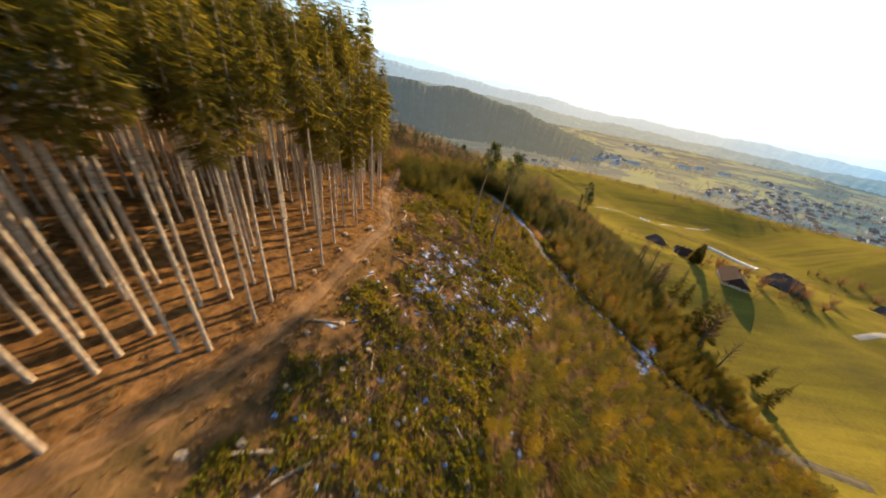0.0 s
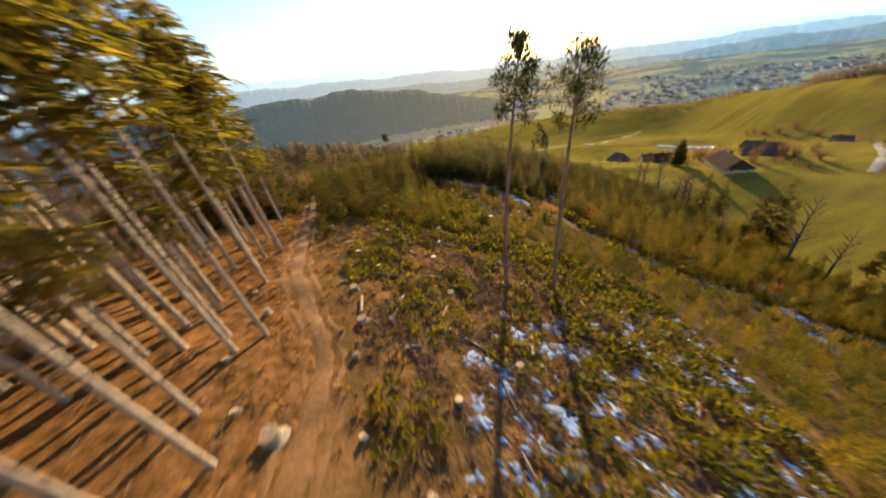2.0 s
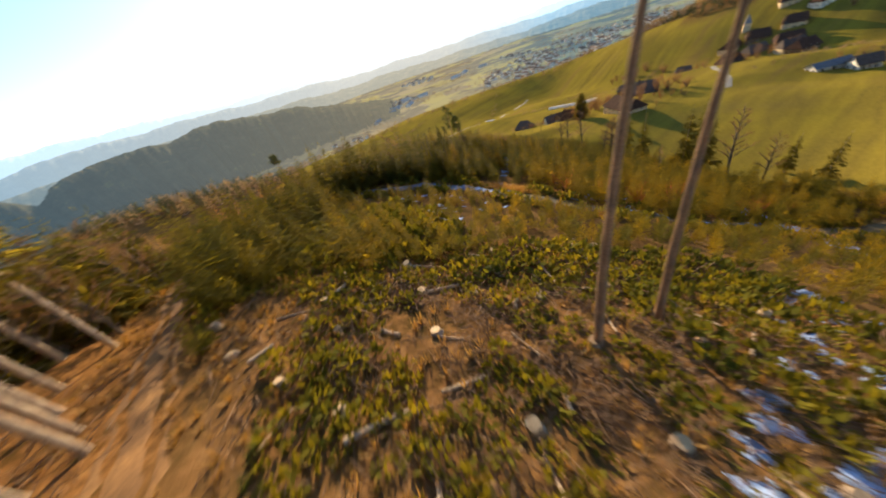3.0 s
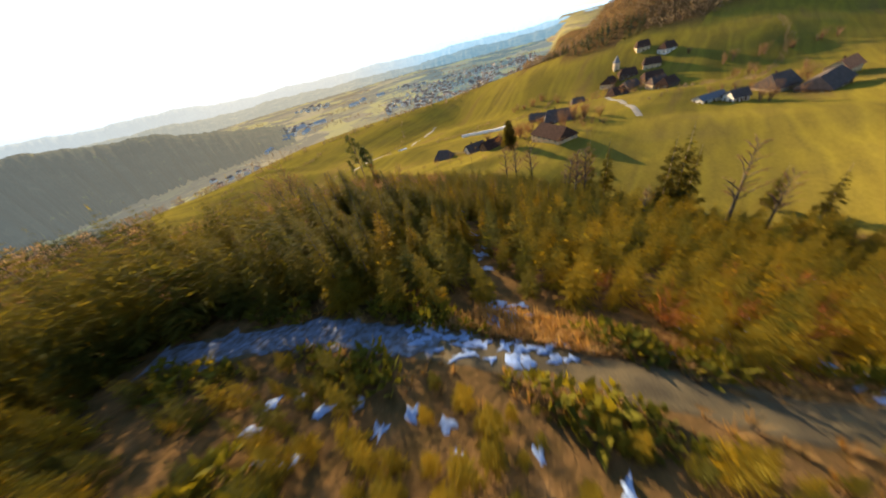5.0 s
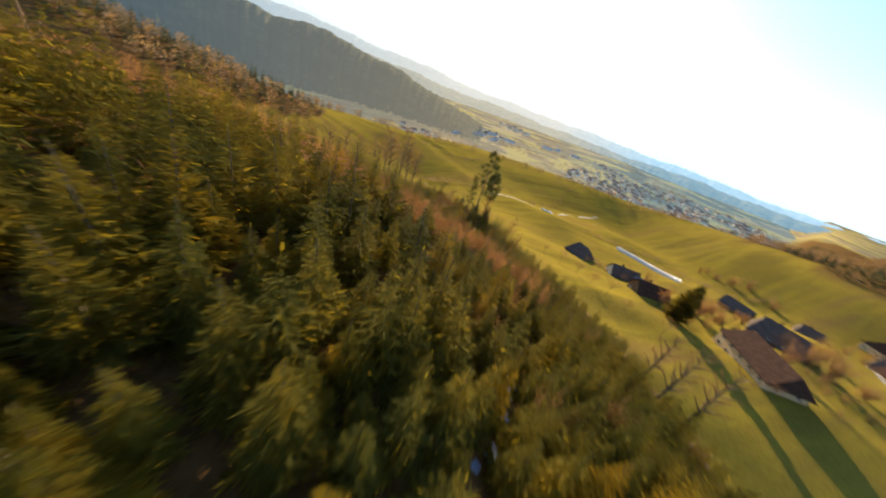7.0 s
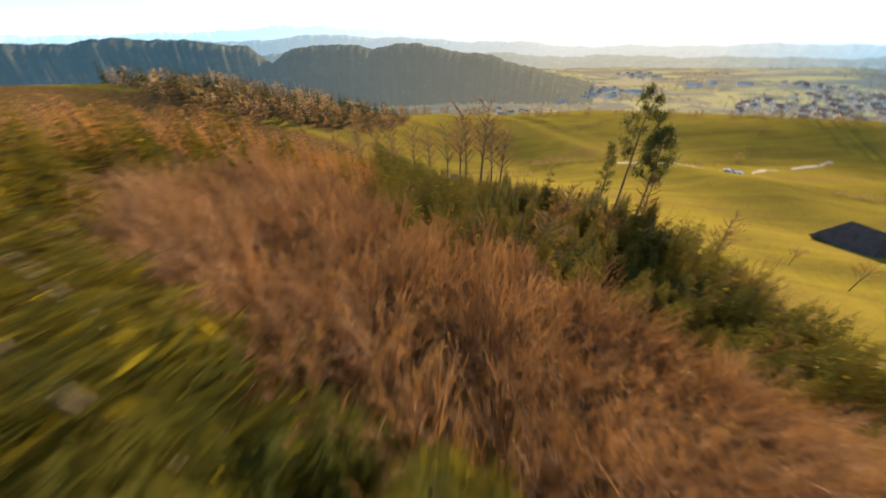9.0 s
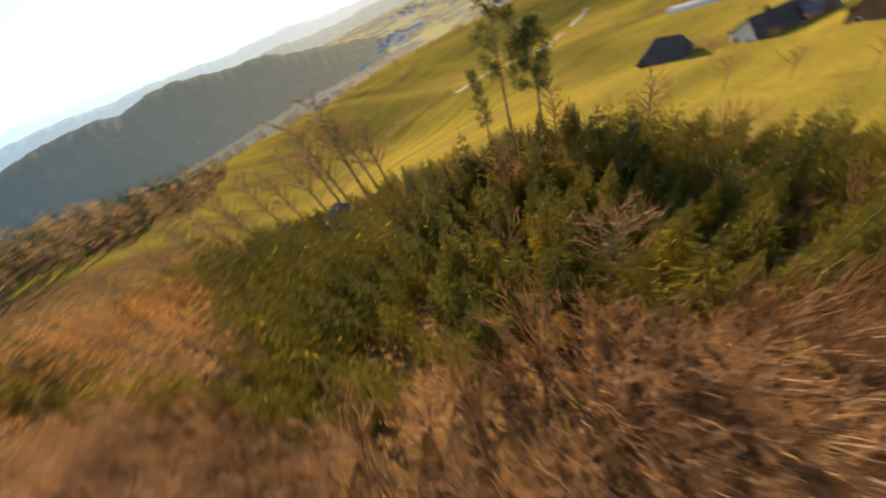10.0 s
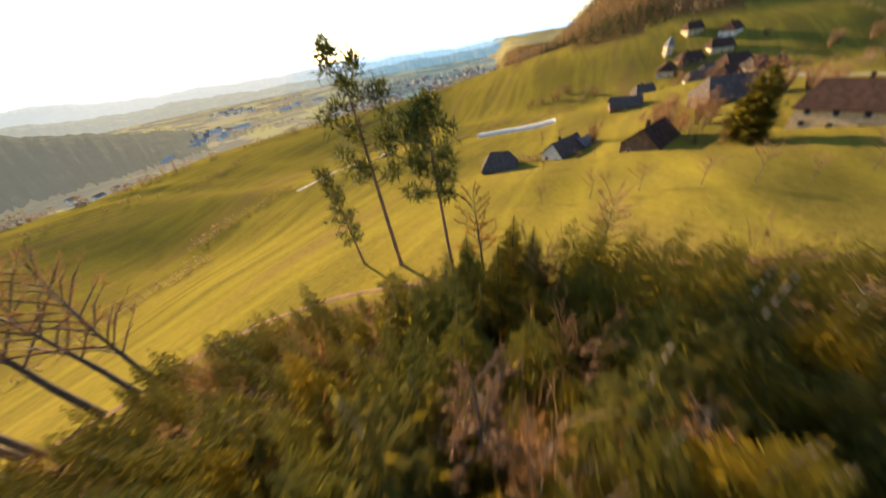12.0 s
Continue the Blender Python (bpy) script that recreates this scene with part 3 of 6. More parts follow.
for i in range(6):
    dx, dy = 2.6 * np.sin(GY * 0.55 + i * 1.1 + np.sin(GX * 0.4 + i)), 2.6 * np.sin(GX * 0.5 + i * 1.7)
    wood = inside(WOOD_FLOOR, GX + dx * 0.5, GY + dy * 0.5)
    cover[..., 0] += (inside(FIELD, GX + dx * 0.4, GY + dy * 0.4) | (GX > 300) | (GY > 350)) / 6
    cover[..., 1] += wood / 6
    cover[..., 2] += (inside(CLEARING, GX + dx, GY + dy) & ~wood) / 6
cover[..., 3] = smooth(520, 760, np.hypot(GX - 60, GY - 120))
shade = far_woods(GX, GY)
cover[..., 0] *= 1 - shade
cover[..., 3] *= 1 - shade
layer = ground_mesh.color_attributes.new("cover", "FLOAT_COLOR", "POINT")
layer.data.foreach_set("color", cover.ravel())
ground = tagged(new("ground", ground_mesh), "hillside of brown litter and yellow-green meadows falling to a valley", "ground", kind="structure")

track = tagged(ribbon("forest_track", TRACK, 3.2, DIRT, 0.07, 0.14, 0.8, 13, 0.12), "brown earth forest track with two wheel ruts", "track", kind="structure")
road = tagged(ribbon("forest_road", ROAD, 3.6, GRAVEL, 0.08, 0.08, 0.8, 13, 0.06), "gravel forest road, partly under old snow", "road", kind="structure")


# far ranges behind the valley, painted paler and bluer with distance as haze
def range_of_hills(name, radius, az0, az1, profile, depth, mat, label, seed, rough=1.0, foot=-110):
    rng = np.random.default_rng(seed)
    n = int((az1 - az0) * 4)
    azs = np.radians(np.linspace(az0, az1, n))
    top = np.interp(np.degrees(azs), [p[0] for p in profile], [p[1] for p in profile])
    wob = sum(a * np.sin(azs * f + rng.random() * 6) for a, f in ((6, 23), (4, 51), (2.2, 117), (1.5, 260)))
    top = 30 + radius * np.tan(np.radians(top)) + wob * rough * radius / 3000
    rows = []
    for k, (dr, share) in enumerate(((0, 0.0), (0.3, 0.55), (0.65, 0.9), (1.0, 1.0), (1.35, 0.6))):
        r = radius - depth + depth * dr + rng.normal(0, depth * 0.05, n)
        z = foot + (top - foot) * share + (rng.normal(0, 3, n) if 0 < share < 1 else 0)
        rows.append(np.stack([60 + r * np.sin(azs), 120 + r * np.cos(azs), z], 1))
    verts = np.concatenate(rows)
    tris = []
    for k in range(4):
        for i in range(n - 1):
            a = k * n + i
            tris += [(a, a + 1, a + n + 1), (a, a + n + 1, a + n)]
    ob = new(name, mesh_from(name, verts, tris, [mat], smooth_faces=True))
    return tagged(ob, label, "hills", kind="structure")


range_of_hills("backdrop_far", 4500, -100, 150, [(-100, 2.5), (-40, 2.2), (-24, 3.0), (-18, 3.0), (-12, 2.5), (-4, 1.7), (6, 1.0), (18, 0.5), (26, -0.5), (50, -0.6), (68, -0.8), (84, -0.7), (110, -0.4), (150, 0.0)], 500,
               distance_material("far_range", (0.10, 0.14, 0.19), (0.16, 0.19, 0.23), 0.004, (0.22, 0.33, 0.43), (0.40, 0.41, 0.40)), "mountain range on the horizon, painted in pale blue haze", 5, foot=-140)
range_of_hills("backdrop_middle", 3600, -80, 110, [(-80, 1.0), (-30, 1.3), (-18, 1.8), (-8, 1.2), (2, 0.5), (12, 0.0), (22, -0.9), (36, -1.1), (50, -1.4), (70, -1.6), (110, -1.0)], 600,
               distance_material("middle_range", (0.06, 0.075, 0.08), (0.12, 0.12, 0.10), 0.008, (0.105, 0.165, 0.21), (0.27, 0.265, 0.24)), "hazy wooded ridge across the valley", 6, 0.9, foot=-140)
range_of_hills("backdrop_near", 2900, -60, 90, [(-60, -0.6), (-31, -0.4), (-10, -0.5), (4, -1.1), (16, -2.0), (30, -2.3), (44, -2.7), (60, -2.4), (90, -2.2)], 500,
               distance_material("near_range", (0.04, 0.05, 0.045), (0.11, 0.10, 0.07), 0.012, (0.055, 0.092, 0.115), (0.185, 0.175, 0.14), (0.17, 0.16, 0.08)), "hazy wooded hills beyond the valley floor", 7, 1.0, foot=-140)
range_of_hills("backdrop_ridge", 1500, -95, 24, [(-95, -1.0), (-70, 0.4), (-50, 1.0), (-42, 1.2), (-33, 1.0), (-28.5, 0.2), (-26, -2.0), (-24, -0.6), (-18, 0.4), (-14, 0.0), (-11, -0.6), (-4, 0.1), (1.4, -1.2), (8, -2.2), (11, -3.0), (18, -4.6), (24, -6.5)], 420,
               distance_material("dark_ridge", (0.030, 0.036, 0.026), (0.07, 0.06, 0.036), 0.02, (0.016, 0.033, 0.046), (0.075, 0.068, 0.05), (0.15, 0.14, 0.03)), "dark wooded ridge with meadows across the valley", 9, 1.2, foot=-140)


def parcels(mat):
    """Fields in parcels with dark copses between them."""
    nt = mat.node_tree
    bsdf = nt.nodes["Principled BSDF"]
    geo = nt.nodes.new("ShaderNodeNewGeometry")
    cells = nt.nodes.new("ShaderNodeTexVoronoi")
    cells.inputs["Scale"].default_value = 0.0085
    nt.links.new(geo.outputs["Position"], cells.inputs["Vector"])
    one = nt.nodes.new("ShaderNodeSeparateColor")
    nt.links.new(cells.outputs["Color"], one.inputs[0])
    tones = nt.nodes.new("ShaderNodeValToRGB")
    tones.color_ramp.interpolation = "CONSTANT"
    for p, c in ((0.2, (0.10, 0.075, 0.038)), (0.4, (0.22, 0.185, 0.026)), (0.6, (0.12, 0.10, 0.03)), (0.8, (0.19, 0.145, 0.06))):
        e = tones.color_ramp.elements.new(p)
        e.color = (*c, 1)
    tones.color_ramp.elements[0].color = (0.19, 0.165, 0.03, 1)
    tones.color_ramp.elements[len(tones.color_ramp.elements) - 1].color = (0.10, 0.08, 0.05, 1)
    nt.links.new(one.outputs[0], tones.inputs["Fac"])
    wood = nt.nodes.new("ShaderNodeTexNoise")
    wood.inputs["Scale"].default_value, wood.inputs["Detail"].default_value, wood.inputs["Roughness"].default_value = 0.006, 7, 0.7
    nt.links.new(geo.outputs["Position"], wood.inputs["Vector"])
    edge = nt.nodes.new("ShaderNodeMapRange")
    edge.inputs["From Min"].default_value, edge.inputs["From Max"].default_value = 0.50, 0.54
    nt.links.new(wood.outputs["Fac"], edge.inputs["Value"])
    mix = nt.nodes.new("ShaderNodeMix")
    mix.data_type = "RGBA"
    mix.inputs["B"].default_value = (0.035, 0.032, 0.022, 1)
    nt.links.new(edge.outputs["Result"], mix.inputs["Factor"])
    nt.links.new(tones.outputs["Color"], mix.inputs["A"])
    nt.links.new(mix.outputs["Result"], bsdf.inputs["Base Color"])
    return mat


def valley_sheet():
    """The flat far valley floor, evening haze painted on as emission."""
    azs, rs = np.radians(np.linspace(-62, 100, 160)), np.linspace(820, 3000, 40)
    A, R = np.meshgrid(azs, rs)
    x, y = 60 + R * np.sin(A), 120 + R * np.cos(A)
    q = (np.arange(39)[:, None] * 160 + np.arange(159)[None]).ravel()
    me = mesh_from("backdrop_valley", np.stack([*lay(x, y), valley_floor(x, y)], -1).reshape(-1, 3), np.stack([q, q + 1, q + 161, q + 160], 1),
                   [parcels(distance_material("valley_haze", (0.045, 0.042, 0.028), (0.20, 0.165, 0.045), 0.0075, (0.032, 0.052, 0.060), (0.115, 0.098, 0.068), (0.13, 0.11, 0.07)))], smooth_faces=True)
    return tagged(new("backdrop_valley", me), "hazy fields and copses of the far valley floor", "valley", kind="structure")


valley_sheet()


# tall spruce wood beside the track
def tree_thing(name, meshes, m, label, category, group):
    root = empty(name, m)
    for part_name, me in meshes:
        child = part(part_name, me, root)
        if part_name == "dry_twigwork":
            tagged(child, kind="stuff")
    return tagged(root, label, category, group)


def tall_spruce_kind(seed, tall, wide, bare):
    rng = np.random.default_rng(seed)
    t, c, d = conifer(rng, tall, wide, bare, 24, 6, -0.18, 6, taper=0.7, ragged=0.3, fat=0.29)
    return [("trunk", t.mesh("trunk", BARK, True)), ("crown", c.mesh("crown", SPRUCE)), ("dry_twigwork", d.mesh("dry_twigwork", DARK_BARK))]


TALL = [tall_spruce_kind(11 + i, *v) for i, v in enumerate([(33, 2.9, 0.66), (31.5, 2.6, 0.70), (34, 3.1, 0.64), (30.5, 2.5, 0.72), (32.5, 2.8, 0.62)])]
EDGE_KIND = [tall_spruce_kind(26 + i, *v) for i, v in enumerate([(28.5, 3.1, 0.55), (27.5, 2.9, 0.52)])]
rng = np.random.default_rng(21)
EDGE_STEMS = [(-22.5, 22.8), (-24.5, 21.3), (-28.3, 19.1), (-28.2, 16.8), (-27.7, 22.2), (-20.6, 28.2), (-24.6, 30.1), (-20.6, 32), (-19.4, 35.7), (-23.7, 33.6), (-18.2, 42.6), (-18.6, 48.7), (-21.2, 49.4), (-22.7, 53.7), (-23.6, 52.3),
              (-17.7, 57.5), (-19.4, 55.4), (-21.3, 56.3), (-17.6, 66.7), (-19.2, 65.2), (-20.4, 67.2), (-19.9, 74.8), (-22.2, 81.8), (-21.9, 85.5), (-20.6, 83.2), (-26.5, 10.5), (-30.0, 4.0)]
wood_edge = lambda x, y: np.interp(y, [-40, -4, 10, 18, 31, 50, 64, 76, 90, 100], [-62, -40, -30, -27, -24, -22.5, -21.5, -22.5, -24.5, -28])  # noqa: E731
more = spread(rng, (-85, -35, -20, 90), 3.0, lambda x, y: x < wood_edge(x, y) - 1.0, 5000)
stems = EDGE_STEMS + [p for p in more if min(math.hypot(p[0] - a, p[1] - b) for a, b in EDGE_STEMS) > 2.2]
stems.sort(key=lambda p: p[0] * -1)
stems = stems[:185]
for i, (x, y) in enumerate(stems):
    kind = EDGE_KIND[int(rng.integers(2))] if (x, y) in EDGE_STEMS and y > 44 else TALL[int(rng.integers(5))]
    size = 0.9 + 0.2 * rng.random()
    m = stand(x, y, high(x, y), rng.normal(0, 0.7), rng.normal(0, 0.7), rng.random() * 360) @ Matrix.Diagonal((size, size, size, 1))
    tree_thing("spruce_tree", kind, m, "tall spruce with a bare pale trunk and dark green crown", "tree", "tall spruces of the wood")


# the depth of the wood behind its edge
deep = [p for p in spread(rng, (-95, -45, -24, 92), 3.3, lambda x, y: x < wood_edge(x, y) - 2.0, 5000) if min(math.hypot(p[0] - a, p[1] - b) for a, b in stems) > 2.4][:420]
DEEP = [conifer(np.random.default_rng(121 + i), 32, 2.8, 0.64, 12, 6, -0.18, 3, taper=0.7, ragged=0.3, fat=0.5) for i in range(3)]
deep_spots = [(x, y, high(x, y), rng.random() * 6.3, 0.9 + 0.2 * rng.random(), int(rng.integers(3))) for x, y in deep]
scattered("deep_wood_trunks", [t.arrays() for t, c, d in DEEP], deep_spots, BARK, "pale bare trunks standing deep in the spruce wood", "trees")
scattered("deep_wood_crowns", [c.arrays() for t, c, d in DEEP], deep_spots, SPRUCE, "dark green crowns deep in the spruce wood", "trees")

LOW_BOUGHS = [tall_spruce_kind(16 + i, *v) for i, v in enumerate([(25, 3.4, 0.36), (22, 3.2, 0.31)])]
for i, (x, y) in enumerate([(-19.5, 60.5), (-22.5, 71), (-21.5, 78), (-23.8, 88.5), (-26, 93), (-24.5, 97.5), (-29, 100), (-31, 96)]):
    size = 0.85 + 0.25 * rng.random()
    m = stand(x, y, high(x, y), 0, 0, rng.random() * 360) @ Matrix.Diagonal((size, size, size, 1))
    tree_thing("spruce_tree", LOW_BOUGHS[i % 2], m, "spruce with low green boughs at the wood's edge", "tree", "edge spruces of the wood")


# the two pines left standing in the clearing, and the pines at the meadow's edge
def pine(x, y, tall, crown_part, wide, seed, label, group, side=0.0, puff=0.75):
    rng = np.random.default_rng(seed)
    trunk, limbs, crown = Geo(), Geo(), Geo()
    r0 = 0.0085 * tall + 0.05
    bend = rng.normal(0, 0.012, 2) * tall
    bend[0] += side
    stem = lambda u: np.array([bend[0] * u * u, bend[1] * u * u + 0.12 * math.sin(5 * u), tall * u])  # noqa: E731
    trunk.tube([stem(u) - (0, 0, 0.4 if u == 0 else 0) for u in (0, 0.03, 0.25, 0.5, 0.75, 0.92, 1.0)], [r0 * 1.5, r0 * 1.05, r0 * 0.9, r0 * 0.72, r0 * 0.5, r0 * 0.25, 0.02], 8)
    for i in range(26):
        u = 1 - crown_part + crown_part * (i + rng.random()) / 26
        a = i * 2.399 + rng.normal(0, 0.4)
        k = (u - 1 + crown_part) / crown_part
        span = wide * (0.45 + 0.55 * math.sin(min(1, 0.15 + k) * math.pi)) * (0.6 + 0.6 * rng.random())
        p = stem(u)
        tip = p + np.array([math.cos(a) * span, math.sin(a) * span, span * (0.25 + 0.3 * rng.random())])
        mid = (p + tip) / 2 + np.array([0, 0, -0.06 * span])
        limbs.tube([p, mid, tip], [r0 * 0.22, r0 * 0.14, 0.015], 4)
        for j in range(3):
            s = 0.45 + 0.55 * (j + rng.random()) / 4
            c = p + (tip - p) * s + rng.normal(0, 0.10 * span, 3)
            for q in range(28 if puff < 0.9 else 32):
                d = rng.normal(0, 1, 3) * (1, 1, 0.6) + (0, 0, 0.3)
                d /= np.linalg.norm(d)
                needle(rng, c + d * puff * (0.15 + 0.6 * rng.random()), d + rng.normal(0, 0.5, 3), puff * (0.5 + 0.4 * rng.random()), 0.07 * puff + 0.02, crown)
    root = empty("pine_tree", stand(x, y, high(x, y), 0, 0, 0))
    part("trunk", trunk.mesh("trunk", PINE_BARK, True), root)
    part("branchwork", limbs.mesh("branchwork", PINE_BARK, True), root)
    part("crown", crown.mesh("crown", PINE), root)
    return tagged(root, label, "pine", group)


pine(4.6, 72.3, 23.0, 0.25, 2.3, 31, "tall slender pine standing alone on the felled slope", "pines in the clearing", 1.8)
pine(10.0, 72.0, 24.0, 0.25, 2.7, 32, "tall slender pine with a flat crown on the felled slope", "pines in the clearing", 0.6)
pine(94.0, 248.0, 23.0, 0.55, 4.2, 33, "tall pine with a full dark crown at the meadow's edge", "pines at the meadow", -0.6, 1.2)
pine(94.0, 255.5, 14.5, 0.75, 2.0, 34, "shorter slim pine beside its taller neighbours", "pines at the meadow", -0.8)
pine(93.5, 239.0, 17.5, 0.5, 3.2, 35, "pine with an open rounded crown at the meadow's edge", "pines at the meadow", -0.4, 1.1)
pine(-2.0, 185.0, 19.0, 0.2, 2.3, 36, "lone thin pine with a flat tuft of a crown", "pines above the thicket", 0.0)


# young conifers
def young_kind(seed, tall, wide, whorls, per, sprays, lift=0.28, taper=0.8):
    rng = np.random.default_rng(seed)
    t, c, d = conifer(rng, tall, wide, 0.04, whorls, per, lift, sprays, taper=taper, ragged=0.17, fat=0.27)
    return t, c


YK = [young_kind(41 + i, 4.0, w, 24, 7, 6, lift) for i, (w, lift) in enumerate(((1.1, 0.15), (0.95, 0.0), (1.2, 0.3), (1.0, 0.1)))]
YOUNG_MESH = [[("trunk", t.mesh("trunk", DARK_BARK)), ("crown", c.mesh("crown", mat))] for mat in (YOUNG, GREEN) for t, c in YK]
YOUNG_ARR = [young_kind(45 + i, 4.0, w, 14, 6, 4, lift)[1].arrays() for i, (w, lift) in enumerate(((1.15, 0.15), (0.95, 0.0), (1.25, 0.3), (1.05, 0.1)))]
# low round ones of the slope by the track
ROUND_ARR = [young_kind(145 + i, 2.6, w, 8, 6, 3, 0.55, 0.42)[1].arrays() for i, w in enumerate((1.05, 0.9, 1.15, 1.0))]


def young_size(x, y):
    """Height of the young trees over the plan, in metres."""
    below = off_line(ROAD, x, y)
    beyond = inside([(-14, 139), (6, 128), (20, 111), (27, 96), (40, 83), (86, 70), (140, 60), (140, 300), (-60, 300), (-60, 150)], x, y)
    left = smooth(125, 145, y) * (1 - smooth(40, 52, x))
    lower = 1.9 + 1.2 * smooth(78, 98, y) + 1.0 * smooth(6, 14, x) * (1 - smooth(40, 66, y)) + 2.0 * smooth(102, 118, y) * (1 - smooth(-5, 5, x)) + 0.5 * smooth(92, 104, y) * (1 - smooth(8, 14, off_line(ROAD, x, y)))
    lower = lower + 3.5 * (1 - smooth(-27, -22, x)) * smooth(92, 100, y)
    upper = 5.0 + 0.6 * smooth(10, 50, below) + 2.4 * left + 3.0 * smooth(116, 128, y) * (1 - smooth(16, 28, x)) * (1 - smooth(20, 50, below)) - 0.9 * smooth(180, 205, y) + 1.6 * (1 - smooth(10, 18, below)) * (1 - smooth(20, 28, x))
    lower = lower * (1 + 0.45 * smooth(10, 18, x) * (1 - smooth(56, 72, y)))
    lower = lower + 3.2 * smooth(82, 94, y) * (1 - smooth(-8, 3, x))
    lower = lower * (1 - 0.42 * smooth(78, 92, y) * smooth(-2, 8, x))
    return np.where(beyond, upper * 0.9, lower)


def conifer_ground(x, y):
    ok = ~inside(FIELD, x + 2.5, y) & ~inside(CLEARING, x, y) & (off_line(ROAD, x, y) > np.where((x < 34) & (x > -12), 3.4, 1.7)) & (off_line(TRACK, x, y) > 3.0) & (off_line(GAP, x, y) > 1.0) & (off_line(GLADE, x, y) > 2.0) & (off_line([(25, 108), (29, 104), (33, 99)], x, y) > 2.2)
    ok &= (x > np.interp(y, [-40, 0, 60, 86, 90, 130, 160, 290], [10, 6, 6, 0, -40, -60, -40, 0])) & ~inside(WOOD_FLOOR, x, y)
    ok &= ~(inside(LARCH_ZONE, x, y) & (np.sin(x * 1.7) * np.sin(y * 1.3) < 0.96)) & ~inside(BARE_ZONE, x, y)
    return ok


rng = np.random.default_rng(51)
ROUND_SLOPE = [(-60, -40), (130, -40), (130, 60), (86, 66), (62, 73), (38, 79), (27, 86), (22, 96), (5, 96), (2, 80), (-60, 78)]
spots = spread(rng, (-60, -10, 112, 292), lambda x, y: (0.35 - 0.07 * float(smooth(185, 205, y)) - 0.10 * (off_line(ROAD, x, y) < 14 and y > 108) - 0.07 * (116 < y < 165)) * float(young_size(x, y)) * (1.25 if y < 76 else 1.0) + 0.4, conifer_ground, 26000)
NEAR_STRIP = [(18, 118), (60, 118), (72, 175), (90, 232), (60, 236), (52, 190), (30, 150)]
near = [p for p in spots if inside(NEAR_STRIP, *p)]
near = near[:300]
taken = set(near)
for x, y in near:
    size = float(young_size(x, y)) / 4.0 * (0.6 + 0.8 * rng.random())
    m = stand(x, y, high(x, y), rng.normal(0, 2), rng.normal(0, 2), rng.random() * 360) @ Matrix.Diagonal((size, size, size, 1))
    gold = y < 118 + 16 * rng.random() or rng.random() < 0.22
    tree_thing("young_conifer", YOUNG_MESH[int(rng.integers(4)) + (0 if gold else 4)], m, "young conifer with golden-green needles in the thicket" if gold else "young conifer with dark green needles in the thicket", "young tree", "young conifers")
rest = [p for p in spots if p not in taken]
low = [p for p in rest if inside(ROUND_SLOPE, *p) and (p[0] < 52 or p[1] > 12)]
rest = [p for p in rest if not inside(ROUND_SLOPE, *p)]
place = lambda pts, tall: [(x, y, high(x, y) - 0.05, rng.random() * 6.3, float(young_size(x, y)) / tall * (0.6 + 0.8 * rng.random()), rng.integers(4)) for x, y in pts]  # noqa: E731
big = [p for p in rest if float(young_size(*p)) > 6.2 and p[0] > -22]
tall_ones = set(big)
rest = [p for p in rest if p not in tall_ones]
BIG_ARR = [young_kind(245 + i, 8.0, w, 21, 6, 5, lift)[1].arrays() for i, (w, lift) in enumerate(((2.0, 0.1), (1.7, 0.0), (2.2, 0.2), (1.9, 0.1)))]
scattered("tall_thicket", BIG_ARR, place(big, 8.0), GREEN, "taller young conifers standing dense beyond the forest road", "young trees")
green = [p for p in rest if p[1] > 118 + 14 * math.sin(p[0] * 1.7 + p[1]) or p[0] < -3]
shaded = set(green)
scattered("green_thicket", YOUNG_ARR, place(green, 4.0), GREEN, "dense thicket of dark green young conifers on the slope", "young trees")
scattered("conifer_thicket", YOUNG_ARR, place([p for p in rest if p not in shaded], 4.0), YOUNG, "dense thicket of young yellow-green conifers on the slope", "young trees")
scattered("round_conifers", ROUND_ARR, place(low[::2], 2.5), YOUNG, "low rounded golden-green young conifers below the felled slope", "young trees")
scattered("round_green_conifers", ROUND_ARR, place(low[1::2], 2.5), GREEN, "low rounded dark green young conifers below the felled slope", "young trees")


# the felled slope: bushes, dry grass, cut branches, stumps, logs and old snow
def on_felled(x, y):
    return inside(CLEARING, x, y) & (off_line(TRACK, x, y) > 1.8)


rng = np.random.default_rng(61)
BUSH = [clump(rng, 0.6, 0.6, 32, 0.36).arrays() for i in range(4)]


WINDROWS = [[(-3, 62), (2, 70), (1, 78), (-2, 86)], [(4, 60), (7, 68), (6, 78)], [(-8, 20), (-4, 36), (-5, 52), (-6, 64), (-2, 76)], [(0, 30), (1, 46), (0, 60), (2, 70)], [(5, 38), (7, 52), (8, 64), (12, 76)], [(-9, 66), (-6, 74), (-9, 84)]]
SNOWY = [(-5, 47), (6, 45), (14, 50), (23, 58), (26, 66), (22, 71), (12, 69), (3, 66), (-5, 60)]


SNOW_HEARTS = spread(np.random.default_rng(60), (-8, 44, 28, 80), 1.6, lambda x, y: inside(SNOWY, x, y), 420)


def snow_lies(x, y):
    return np.min([np.hypot(x - a, y - b) for a, b in SNOW_HEARTS], axis=0) < 1.0


